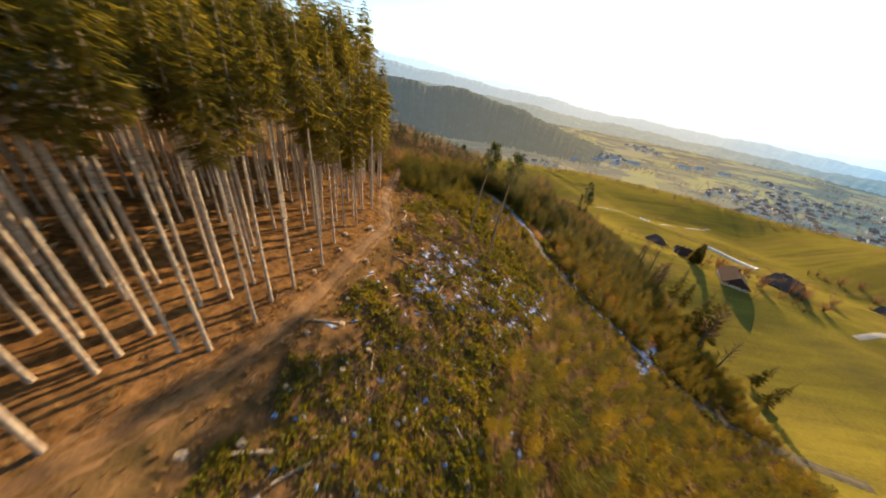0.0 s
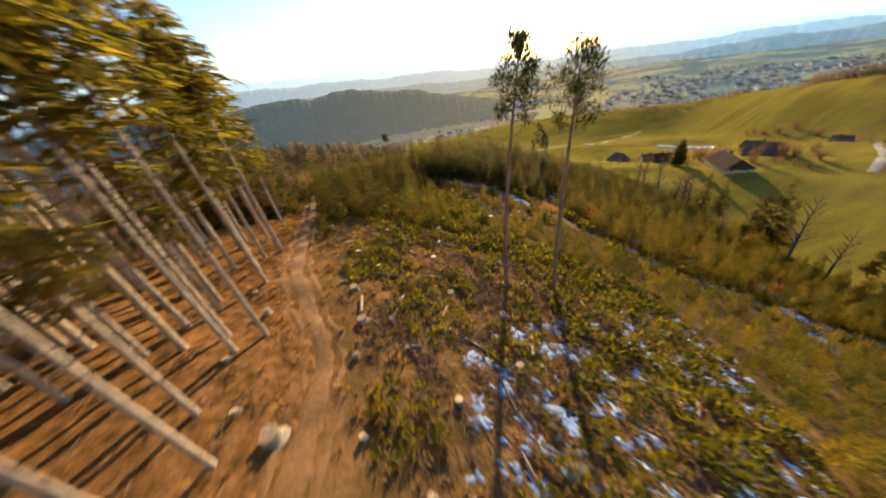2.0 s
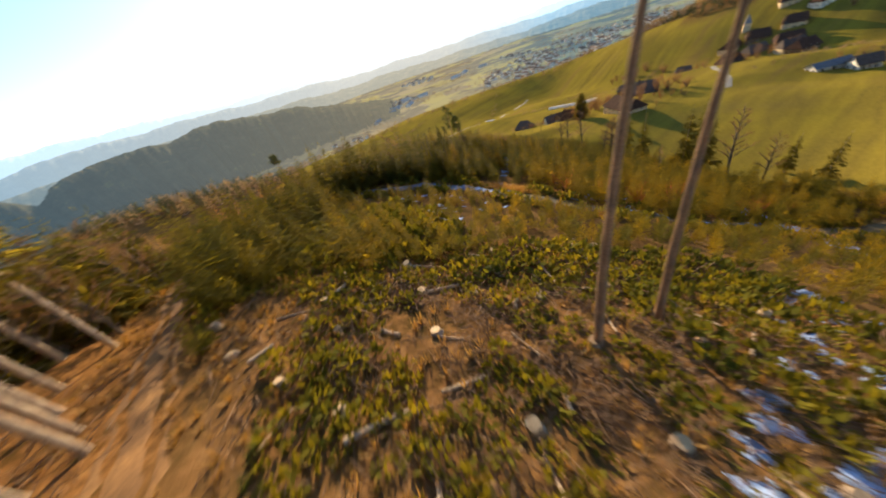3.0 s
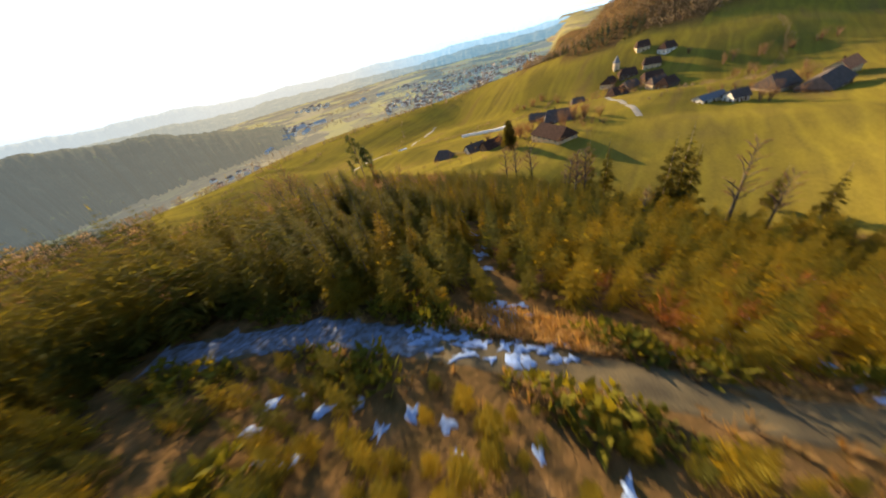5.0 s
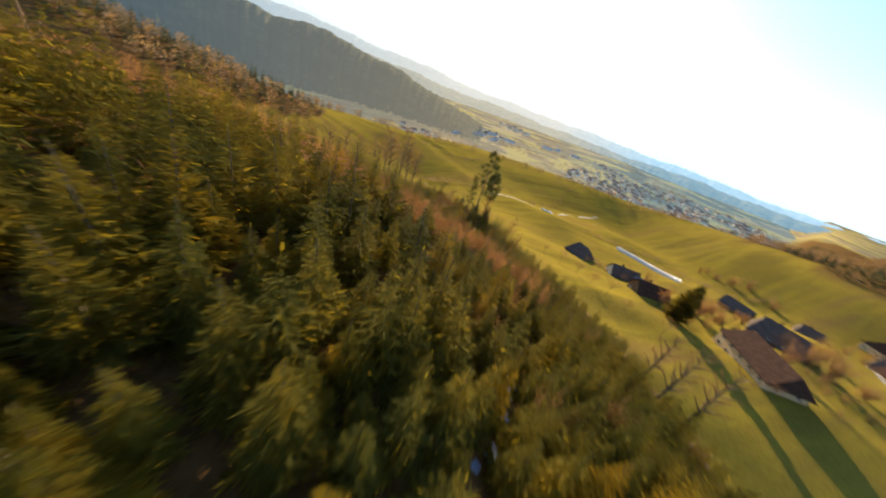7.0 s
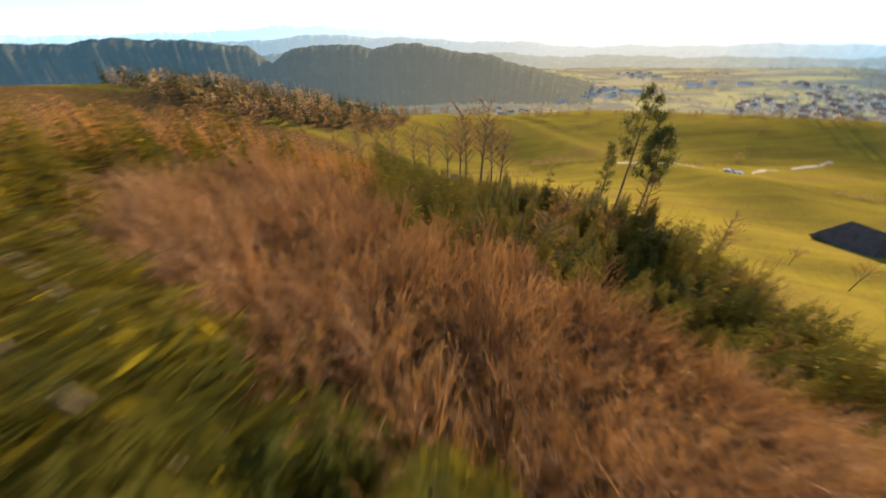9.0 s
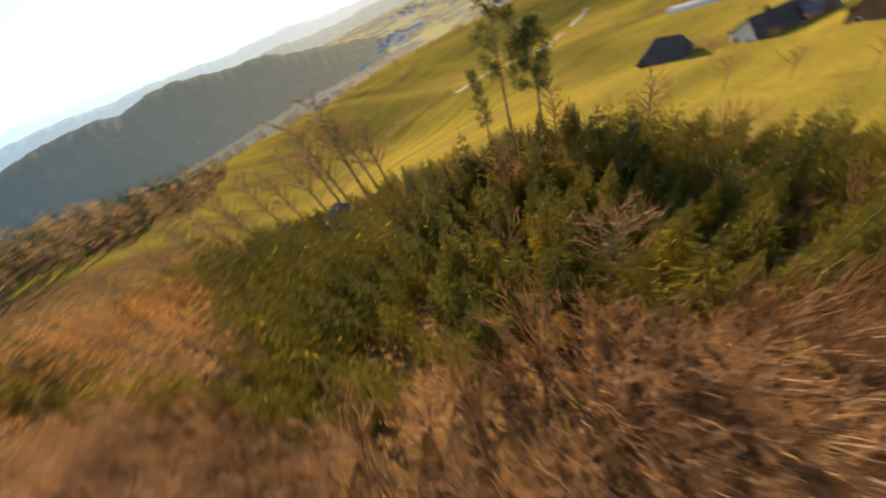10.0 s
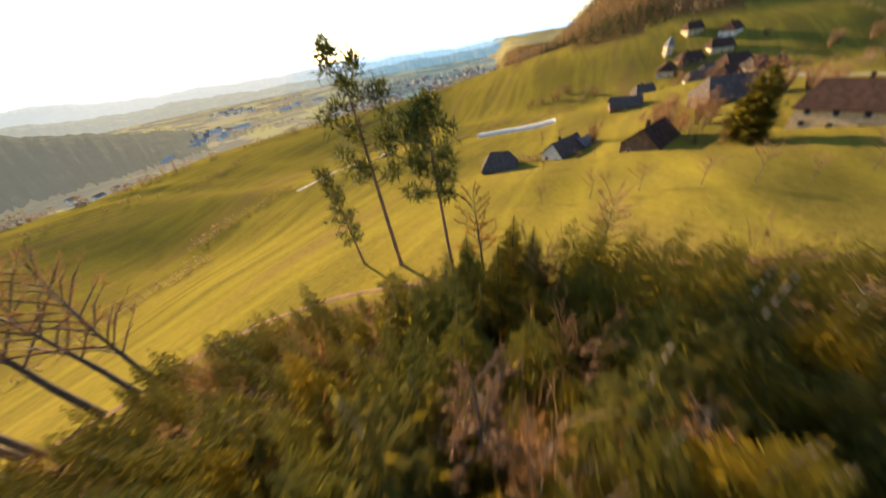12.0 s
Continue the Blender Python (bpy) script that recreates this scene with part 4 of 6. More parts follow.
def bush_ground(x, y):
    felled = on_felled(x, y) & (np.min([off_line(w, x, y) for w in WINDROWS[:2]], axis=0) > 0.9) & (np.sin(x * 0.45 + 0.6 * np.sin(y * 0.3)) * np.sin(y * 0.33 + 1.0) > -0.15 - 0.11 * (x + 3) - 1.1 * (1 - smooth(26, 52, y)) * (x > -16.5) - 0.7 * ((y > 70) & (x < -5)))
    lower = conifer_ground(x, y) & (y < 112) & (x < 9)
    verge = (off_line(ROAD, x, y) > 1.9) & (off_line(ROAD, x, y) < 4.0)
    return (felled | lower | (verge & (np.sin(x * 0.9) > 0.2))) & ~snow_lies(x, y)


bushes = spread(rng, (-22, -8, 80, 125), lambda x, y: 0.72 if y < 50 and x < 9 else 0.9, bush_ground, 42000)
scattered("low_bushes", BUSH, [(x, y, high(x, y) - 0.05, rng.random() * 6.3, (0.6 + 0.9 * rng.random()) * (1.15 + 0.3 * float(smooth(2, 8, x))), rng.integers(4)) for x, y in bushes], SHRUB, "low yellow-green bushes and brambles over the felled slope", "bushes")


def tuft(rng, blades, tall):
    g = Geo()
    for i in range(blades):
        a, r = rng.random() * 6.3, 0.16 * rng.random()
        p = np.array([r * math.cos(a), r * math.sin(a), 0])
        d = np.array([math.cos(a) * 0.6, math.sin(a) * 0.6, 0.7 + 0.5 * rng.random()]) * tall * (0.5 + 0.7 * rng.random())
        q = np.array([-math.sin(a), math.cos(a), 0]) * 0.035
        g.add([p - q, p + q, p + d], [[0, 1, 2]])
    return g


TUFT = [tuft(rng, 14, 0.5).arrays() for i in range(4)]


def grass_ground(x, y):
    edge = (off_line(TRACK, x, y) > 1.4) & (off_line(TRACK, x, y) < 4.5) & (np.sin(x * 2.1) * np.sin(y * 1.7) > -0.2)
    side = (off_line(ROAD, x, y) > 1.5) & (off_line(ROAD, x, y) < 4.2) & (x > 14)
    return ((on_felled(x, y) & (np.sin(x * 0.8 + 2) * np.sin(y * 0.7) > -0.55)) | edge | side) & (off_line(TRACK, x, y) > 1.2)


grass = spread(rng, (-40, -10, 70, 130), 0.42, grass_ground, 16000)
scattered("dry_grass", TUFT, [(x, y, high(x, y), rng.random() * 6.3, 0.6 + 0.9 * rng.random(), rng.integers(4)) for x, y in grass], DRY_GRASS, "dry orange-brown grass in tufts", "grass")


verge = spread(rng, (20, 92, 40, 110), 0.28, lambda x, y: (off_line(ROAD, x, y) > 1.7) & (off_line(ROAD, x, y) < 5.5) & (off_line([(24, 108), (29, 103), (34, 98)], x, y) < 3.2), 6000)
scattered("verge_grass", TUFT, [(x, y, high(x, y), rng.random() * 6.3, 0.8 + 0.8 * rng.random(), rng.integers(4)) for x, y in verge], DRY_GRASS, "golden dry grass on the verge of the forest road", "grass")


def heap(rng, sticks, wide):
    g = Geo()
    for i in range(sticks):
        a = rng.random() * 6.3
        p = np.array([rng.normal(0, wide), rng.normal(0, wide), 0.08 + 0.25 * rng.random()])
        d = np.array([math.cos(a), math.sin(a), rng.normal(0, 0.18)]) * (0.4 + 1.1 * rng.random())
        g.tube([p - d / 2, p + d / 2], [0.012 + 0.018 * rng.random(), 0.008], 3)
    return g


HEAP = [heap(rng, 20, 0.55).arrays() for i in range(4)]
piles = []
for line in WINDROWS:
    piles += spread(rng, (-20, 10, 26, 92), 0.6, lambda x, y: (off_line(line, x, y) < 1.3 + 0.6 * np.sin(y)), 4000)
piles += spread(rng, (-26, -5, 24, 92), 1.5, lambda x, y: (inside(CLEARING, x, y) | inside(WOOD_FLOOR, x, y)) & (off_line(TRACK, x, y) > 1.5), 1500)
scattered("cut_branches", HEAP, [(x, y, high(x, y), rng.random() * 6.3, 0.7 + 0.7 * rng.random(), rng.integers(4)) for x, y in piles], SLASH, "brown cut branches lying in long heaps", "branches")


def stump(x, y, wide, tall, seed, label, pale=PALE_WOOD):
    rng = np.random.default_rng(seed)
    side, top = Geo(), Geo()
    n = 12
    ring = np.arange(n) * 2 * math.pi / n
    flare = 1 + 0.25 * np.maximum(0, np.sin(ring * 4 + seed)) + rng.normal(0, 0.04, n)
    rows = []
    for z, k in ((-0.2, 1.5), (0.05, 1.2), (0.2, 1.02), (tall, 1.0)):
        f = flare if z < 0.1 else 1 + (flare - 1) * 0.3
        rows.append(np.stack([wide * k * f * np.cos(ring), wide * k * f * np.sin(ring), np.full(n, z) + (0.05 * np.cos(ring + seed) if z == tall else 0)], 1))
    v = np.concatenate(rows)
    f = []
    for i in range(3):
        for j in range(n):
            k = (j + 1) % n
            f += [(i * n + j, i * n + k, (i + 1) * n + k), (i * n + j, (i + 1) * n + k, (i + 1) * n + j)]
    side.add(v, f)
    cap = rows[-1] + (0, 0, 0.004)
    top.add(np.concatenate([cap, [[0, 0, tall + 0.004]]]), [(j, (j + 1) % n, n) for j in range(n)])
    root = empty("tree_stump", stand(x, y, high(x, y), 0, 0, 0))
    part("bark", side.mesh("bark", BARK), root)
    part("cut_face", top.mesh("cut_face", pale), root, "pale sawn face")
    return tagged(root, label, "stump", "stumps on the felled slope")


stump(-15.2, 58.4, 0.55, 0.75, 5, "large pale sawn stump beside the forest track")
stump(-10.4, 67.2, 0.4, 0.6, 6, "pale sawn stump beside the cut branches")
for i, (x, y) in enumerate(spread(rng, (-24, 5, 20, 92), 4.2, lambda x, y: (inside(CLEARING, x, y) | ((off_line(TRACK, x, y) < 6) & (y > 40) & (y < 75))) & (off_line(TRACK, x, y) > 2.0), 700)):
    stump(x, y, 0.2 + 0.16 * rng.random(), 0.25 + 0.3 * rng.random(), 70 + i, "weathered sawn spruce stump in dry grass")


def log(x, y, length, radius, turn, seed, label):
    rng = np.random.default_rng(seed)
    g, ends = Geo(), Geo()
    g.tube([(-length / 2, 0, radius), (0, rng.normal(0, 0.05), radius), (length / 2, 0, radius)], [radius, radius * 0.95, radius * 0.85], 9)
    for s, r in ((-1, radius), (1, radius * 0.85)):
        ring = [(s * (length / 2 + 0.003), r * math.cos(t), radius + r * math.sin(t)) for t in np.arange(9) * 2 * math.pi / 9]
        ends.add(ring, [(0, j, j + 1) for j in range(1, 8)])
    a = math.radians(turn)
    lean = math.degrees(math.atan2(high(x + math.cos(a), y + math.sin(a)) - high(x - math.cos(a), y - math.sin(a)), 2))
    root = empty("cut_log", stand(x, y, high(x, y) + 0.02, 0, 0, turn) @ pose(0, 0, 0, 0, -lean, 0))
    part("bark", g.mesh("bark", BARK), root)
    part("sawn_ends", ends.mesh("sawn_ends", PALE_WOOD), root, "pale sawn ends")
    return tagged(root, label, "log", "cut logs")


for i, (x, y) in enumerate(spread(rng, (-14, 14, 20, 92), 3.4, on_felled, 300)):
    log(x, y, 1.2 + 3.0 * rng.random(), 0.06 + 0.10 * rng.random(), rng.random() * 180, 200 + i, "grey-brown cut spruce log lying on the slope")


def snow_patch_geo(rng, cx, cy, long, wide, turn, out):
    n = 14
    ring = np.arange(n) * 2 * math.pi / n
    r = 1 + rng.normal(0, 0.38, n)
    c, s = math.cos(turn), math.sin(turn)
    u, v = long * r * np.cos(ring), wide * r * np.sin(ring)
    rows = []
    for k, lift in ((1.0, -0.01), (0.75, 0.07), (0.35, 0.09)):
        x, y = cx + (u * c - v * s) * k, cy + (u * s + v * c) * k
        rows.append(np.stack([x, y, height(x, y) + lift], 1))
    mid = [[cx, cy, high(cx, cy) + 0.09]]
    f = []
    for i in range(2):
        for j in range(n):
            k = (j + 1) % n
            f += [(i * n + j, i * n + k, (i + 1) * n + k), (i * n + j, (i + 1) * n + k, (i + 1) * n + j)]
    f += [(2 * n + j, 2 * n + (j + 1) % n, 3 * n) for j in range(n)]
    out.add(np.concatenate(rows + [np.array(mid)]), f)


snow = Geo()
rng = np.random.default_rng(81)
for x, y in SNOW_HEARTS:
    for k in range(int(rng.integers(3, 8))):
        size = 0.13 + 0.42 * rng.random() ** 2
        snow_patch_geo(rng, x + rng.normal(0, 0.55), y + rng.normal(0, 0.75), size * (1 + 0.8 * rng.random()), size, rng.random() * 3, snow)
for x, y in spread(rng, (-14, 8, 14, 48), 2.2, lambda x, y: inside(CLEARING, x, y) | (x > 2), 190):
    snow_patch_geo(rng, x, y, 0.25 + 0.5 * rng.random(), 0.12 + 0.2 * rng.random(), 1.2 + rng.normal(0, 0.5), snow)
for x, y in spread(rng, (6, 88, 34, 118), 1.5, lambda x, y: (off_line([(9, 95), (13, 104), (12, 111), (18, 98)], x, y) < 2.2), 400):
    snow_patch_geo(rng, x, y, 0.3 + 0.5 * rng.random(), 0.2 + 0.25 * rng.random(), rng.random() * 3, snow)
for x, y in spread(rng, (26, 100, 60, 145), 0.9, lambda x, y: off_line(GAP, x, y) < 0.8, 900):
    snow_patch_geo(rng, x, y, 0.4 + 0.5 * rng.random(), 0.25 + 0.25 * rng.random(), 0.9 + rng.normal(0, 0.4), snow)
for x, y in spread(rng, (50, 66, 72, 92), 0.9, lambda x, y: off_line(GLADE, x, y) < 1.7, 900):
    snow_patch_geo(rng, x, y, 0.5 + 0.7 * rng.random(), 0.3 + 0.35 * rng.random(), rng.random() * 3, snow)
for x, y in spread(rng, (26, 74, 70, 100), 1.0, lambda x, y: (off_line([(31, 98), (33, 93), (38, 87), (43, 84), (60, 79)], x, y) < 1.6) & (np.sin(x * 0.9) > -0.2), 700):
    snow_patch_geo(rng, x, y, 0.35 + 0.6 * rng.random(), 0.2 + 0.3 * rng.random(), rng.random() * 3, snow)
for x, y in spread(rng, (20, 94, 42, 112), 0.7, lambda x, y: (off_line([(21, 110), (24, 105), (27, 101)], x, y) < 2.0 - 0.25 * np.abs(x - 21)) | (off_line([(36, 97), (42, 95)], x, y) < 1.5) | ((x - 27) ** 2 + (y - 108) ** 2 < 5), 900):
    snow_patch_geo(rng, x, y, 0.3 + 0.5 * rng.random(), 0.2 + 0.3 * rng.random(), rng.random() * 3, snow)
sv, sf = snow.arrays()
sv[:, 2] += np.where(off_line(ROAD, sv[:, 0], sv[:, 1]) < 1.8, 0.09, 0.0)
sv[:, 0], sv[:, 1] = lay(sv[:, 0], sv[:, 1])
tagged(new("old_snow", mesh_from("old_snow", sv, sf, [SNOW], smooth_faces=True)), "thin patches of old snow on slope and road, painted shade-blue", "snow", kind="stuff")

# grey-blue of this snow stands for tree shade across the road
tagged(ribbon("road_snow", [(7, 127), (16, 118), (20, 111), (21, 109)], 3.3, ROAD_SNOW, 0.125, 0.06, 0.6, 13, 0.16), "trodden snow over the forest road, painted grey-blue as in shade", "snow", kind="structure")

# larches, leafless bushes and trees
LARCH_KINDS = []
for i, (tall, wide) in enumerate(((9.0, 1.7), (8.0, 1.5), (10.0, 1.9))):
    r2 = np.random.default_rng(91 + i)
    wood, fine = broadleaf(r2, tall, wide, 0.10, 40, 7, 0.020, 0.35, 0.1, limb_rings=False)
    LARCH_KINDS.append((wood, fine))
LARCH_MESH = [[("trunk", w.mesh("trunk", DARK_BARK)), ("crown", f.mesh("crown", LARCH))] for w, f in LARCH_KINDS]
BUSH_KINDS = []
for i, (tall, wide) in enumerate(((3.6, 1.5), (3.0, 1.7), (4.4, 1.6), (2.6, 1.3))):
    r2 = np.random.default_rng(96 + i)
    BUSH_KINDS.append(broadleaf(r2, tall, wide, 0.0, 22, 11, 0.017, 0.9))
BARE_MESH = [[("stem", w.mesh("stem", TWIG)), ("crown", f.mesh("crown", TWIG))] for w, f in BUSH_KINDS]
RUSSET_MESH = [[("stem", w.mesh("stem", TWIG)), ("crown", f.mesh("crown", RUSSET))] for w, f in BUSH_KINDS[:2]]
rng = np.random.default_rng(99)
for x, y in spread(rng, (-40, 150, 45, 270), 2.5, lambda x, y: inside(LARCH_ZONE, x, y) & (np.hypot(x - 10.5, y - 236) > 5) & ~inside(FIELD, x + 3, y), 2500)[:290]:
    size = (0.75 + 0.45 * rng.random()) * (0.58 if x > 24 else 0.8)
    m = stand(x, y, high(x, y), rng.normal(0, 2), rng.normal(0, 2), rng.random() * 360) @ Matrix.Diagonal((size, size, size, 1))
    tree_thing("larch_tree", LARCH_MESH[int(rng.integers(3))], m, "young leafless larch with orange-brown twigs", "larch", "larches on the slope")
thorns = spread(rng, (24, 160, 80, 228), 1.25, lambda x, y: inside(BARE_ZONE, x, y), 5000)
thorns.sort(key=lambda p: math.hypot(p[0] - 52, p[1] - 184))
scattered("leafless_scrub", [f.arrays() for w, f in BUSH_KINDS], [(x, y, high(x, y), rng.random() * 6.3, 0.75 + 0.5 * rng.random(), rng.integers(4)) for x, y in thorns[299:]], TWIG, "dense leafless red-brown scrub on the slope", "scrub")
for x, y in thorns[:299]:
    size = 0.75 + 0.5 * rng.random()
    m = stand(x, y, high(x, y), rng.normal(0, 4), rng.normal(0, 4), rng.random() * 360) @ Matrix.Diagonal((size, size, size, 1))
    tree_thing("leafless_bush", BARE_MESH[int(rng.integers(4))], m, "leafless grey-brown bush with fine upright twigs", "bush", "leafless bushes")
for x, y, s in [(33.9, 98.7, 0.9), (38, 95, 0.8), (41, 91.5, 0.9), (47, 90, 0.8), (36, 104, 0.6), (52, 92, 0.9), (58, 85, 0.8), (64, 84, 0.9), (70, 82, 0.8), (48, 96, 0.7), (22, 128, 0.6), (14, 139, 0.7)]:
    m = stand(x, y, high(x, y), 0, 0, x * 50) @ Matrix.Diagonal((s, s, s, 1))
    tree_thing("russet_bush", RUSSET_MESH[int(x) % 2], m, "small bush with dry russet leaves beside the forest road", "bush", "russet bushes")
larch_rest = spread(rng, (-60, 150, 45, 285), 2.4, lambda x, y: inside(LARCH_ZONE, x, y) & (np.hypot(x - 10.5, y - 236) > 5) & ~inside(FIELD, x + 3, y), 2500)[:170]
scattered("larch_slope", [f.arrays() for w, f in LARCH_KINDS], [(x, y, high(x, y), rng.random() * 6.3, (0.7 + 0.45 * rng.random()) * (0.55 if x > 24 else 0.75), rng.integers(3)) for x, y in larch_rest], LARCH, "dense leafless orange-brown larches on the slope", "larches")
more_larch = spread(rng, (-70, 108, -20, 162), 4.5, lambda x, y: x < -30 - 0.2 * (y - 108), 400)
scattered("brown_saplings", [f.arrays() for w, f in LARCH_KINDS], [(x, y, high(x, y), rng.random() * 6.3, 0.55 + 0.3 * rng.random(), rng.integers(3)) for x, y in more_larch], TWIG, "thicket of leafless brown saplings beyond the track", "saplings")
mixed = spread(rng, (-40, 110, 90, 275), 7.5, lambda x, y: ~inside(FIELD, x + 3, y) & ~inside(BARE_ZONE, x, y) & (y > 130), 900)
scattered("undergrowth_twigs", [f.arrays() for w, f in BUSH_KINDS], [(x, y, high(x, y), rng.random() * 6.3, 0.7 + 0.5 * rng.random(), rng.integers(4)) for x, y in mixed], TWIG, "leafless brown twigs among the conifers", "undergrowth")


# trees along the meadow
def bare_tree(x, y, tall, wide, seed, label, group, lean=(0, 0), stem_part=0.3, mat=None, limbs=22, thick=1.0):
    r2 = np.random.default_rng(seed)
    wood, fine = broadleaf(r2, tall, wide, stem_part, limbs, 16, 0.014 + 0.0011 * tall, 0.95, thick=thick)
    root = empty("leafless_tree", stand(x, y, high(x, y), lean[0], lean[1], 0))
    part("trunk", wood.mesh("trunk", DARK_BARK, True), root)
    part("crown", fine.mesh("crown", mat or TWIG), root)
    return tagged(root, label, "tree", group)


for i, (x, y, tall) in enumerate([(93.5, 157, 14), (92, 152, 15), (96.5, 148.5, 16), (87.5, 130, 13), (88.6, 128, 14), (86.5, 132, 12), (89.8, 131, 13), (92, 99, 16), (97, 93, 11), (90.5, 134, 8), (86, 113, 7)]):
    bare_tree(x, y, tall, tall * 0.15, 110 + i, "slim leafless tree at the edge of the meadow", "leafless trees at the meadow", thick=1.6)
for i, (x, y, tall) in enumerate([(56.6, 263, 23), (58.2, 260, 21), (62.7, 260, 24), (65.7, 259.5, 20), (67.6, 256, 17), (40, 276, 22), (34, 272, 21), (46.3, 269, 19), (25, 284, 20), (14, 297, 19), (52.5, 266, 20), (20, 278, 18), (8, 290, 18), (28, 274, 17), (2, 282, 16), (36, 268, 15)]):
    bare_tree(x, y, tall, tall * 0.2, 130 + i, "tall leafless ash tree below the thicket", "leafless ash trees", stem_part=0.35, limbs=26, thick=1.25)
bare_tree(90.3, 232.5, 8.5, 1.4, 150, "small tree with reddish twigs at the meadow's edge", "small trees at the meadow", mat=RUSSET)
bare_tree(58.5, 190.0, 8.0, 1.7, 152, "leafless pale grey tree among the conifers", "small trees at the meadow", thick=0.6)
bare_tree(70.7, 219.7, 6.5, 1.2, 153, "leafless pale grey sapling among the conifers", "small trees at the meadow")
bare_tree(95.6, 221.5, 6.5, 1.5, 151, "small pale leafless tree at the meadow's edge", "small trees at the meadow")


def edge_spruce(x, y, tall, wide, seed, label, lean=(0, 0), bare=0.12):
    r2 = np.random.default_rng(seed)
    t, c, d = conifer(r2, tall, wide, bare, 20, 6, -0.12, 5, taper=0.75, ragged=0.35, fat=0.5)
    root = empty("spruce_tree", stand(x, y, high(x, y), lean[0], lean[1], 0))
    part("trunk", t.mesh("trunk", BARK, True), root)
    part("crown", c.mesh("crown", SPRUCE), root)
    return tagged(root, label, "tree", "spruces at the meadow")


for i, (x, y, tall, wide, lean) in enumerate([(97, 112, 15, 2.3, (0, 0)), (100, 110, 16.5, 2.4, (0, 0)), (102, 108, 13, 2.0, (0, 0)), (100, 132, 15, 2.0, (0, 0)), (102, 127.5, 14, 1.9, (0, 0)), (112, 93, 8, 1.4, (0, 8)), (110, 85, 10, 1.6, (0, 10)), (94, 113, 5, 1.3, (0, 0))]):
    edge_spruce(x, y, tall, wide, 160 + i, "dark spruce standing at the edge of the meadow" if lean[1] == 0 else "leaning dark spruce above the thicket", lean)
for i, (x, y, tall) in enumerate([(9.5, 238, 11.5), (14, 226, 8.5), (68.6, 221.8, 7.2), (72.5, 214.2, 6.5), (76, 211, 7), (79.5, 210.5, 6), (75, 206, 6.5), (77.9, 231.3, 5.4), (73, 229, 5), (71.5, 223.4, 5.2), (68, 231, 5), (80, 226, 4.6), (64, 240, 5.5), (30, 206, 6)]):
    edge_spruce(x, y, tall, tall * 0.24, 180 + i, "dark green spruce rising from the thicket", bare=0.04)
rng = np.random.default_rng(191)
for x, y in spread(rng, (66, 198, 88, 220), 2.2, lambda x, y: off_line([(70, 219), (75, 209), (84, 206)], x, y) < 3.2, 120)[:9]:
    size = 0.4 + 0.2 * rng.random()
    m = stand(x, y, high(x, y), rng.normal(0, 2), rng.normal(0, 2), rng.random() * 360) @ Matrix.Diagonal((size, size, size, 1))
    tree_thing("larch_tree", LARCH_MESH[int(rng.integers(3))], m, "slim leafless larch with orange-brown twigs among conifers", "larch", "larches in the thicket")
# brown trees and dark spruces left of the track's end
for i, (x, y) in enumerate(spread(rng, (-52, 99, -25, 142), 3.2, lambda x, y: (off_line(TRACK, x, y) > 2.2) & (x < np.interp(y, [98, 127, 150], [-22, -27, -36])), 700)[:70]):
    if i % 3 == 1:
        bare_tree(x, y, 8 + 4 * rng.random(), 2.2, 400 + i, "leafless brown tree beside the forest track", "leafless trees beside the track", stem_part=0.12, limbs=30)
    else:
        edge_spruce(x, y, 9 + 4 * rng.random(), 2.3, 400 + i, "dark green spruce beside the forest track", bare=0.05)
for i, (x, y) in enumerate([(72, 214.5), (74, 213), (73.5, 211), (70.9, 216.8)]):
    size = 0.36 + 0.05 * (i % 4)
    m = stand(x, y, high(x, y), 0, 2, i * 77) @ Matrix.Diagonal((size * 1.3, size * 1.3, size, 1))
    tree_thing("larch_tree", LARCH_MESH[i % 3], m, "slim leafless larch with orange-brown twigs among conifers", "larch", "larches in the thicket")


# farmsteads
def plain(name, base, rough=0.85, second=None, scale=0.8, fine=4):
    mat = material(name, base, rough, second, scale, bump=0.2, fine=fine)
    mat.node_tree.nodes["Principled BSDF"].inputs["Specular IOR Level"].default_value = 0.03
    return mat


WHITE_WALL = plain("whitewashed_wall", (0.72, 0.66, 0.55), 0.9, (0.58, 0.52, 0.42))
CREAM_WALL = plain("cream_boards", (0.66, 0.50, 0.30), 0.85, (0.52, 0.38, 0.22))
BROWN_WALL = plain("brown_boards", (0.20, 0.125, 0.075), 0.9, (0.13, 0.08, 0.05))
DARK_ROOF = plain("dark_roof_tiles", (0.125, 0.095, 0.080), 0.95, (0.08, 0.064, 0.056))
BROWN_ROOF = plain("brown_roof_tiles", (0.085, 0.048, 0.034), 0.95, (0.055, 0.032, 0.024))
ORANGE_ROOF = plain("orange_roof_tiles", (0.45, 0.19, 0.09), 0.85, (0.34, 0.14, 0.07))
GREY_ROOF = plain("grey_sheet_roof", (0.17, 0.175, 0.19), 0.95, (0.12, 0.125, 0.14))
BLUE_BOARDS = plain("weathered_blue_grey_boards", (0.20, 0.22, 0.27), 0.9, (0.13, 0.145, 0.18))
PANE = material("window_pane", (0.03, 0.04, 0.05), 0.1, scale=1.0)
FILM = material("tunnel_film", (0.80, 0.77, 0.70), 0.5, (0.68, 0.65, 0.58), 0.3, through_light=0.2)
STEEL = material("galvanised_steel", (0.5, 0.5, 0.5), 0.4, metal=0.8)
RUBBER = material("tyre_rubber", (0.03, 0.03, 0.03), 0.9)


HOUSE_SPOTS = []


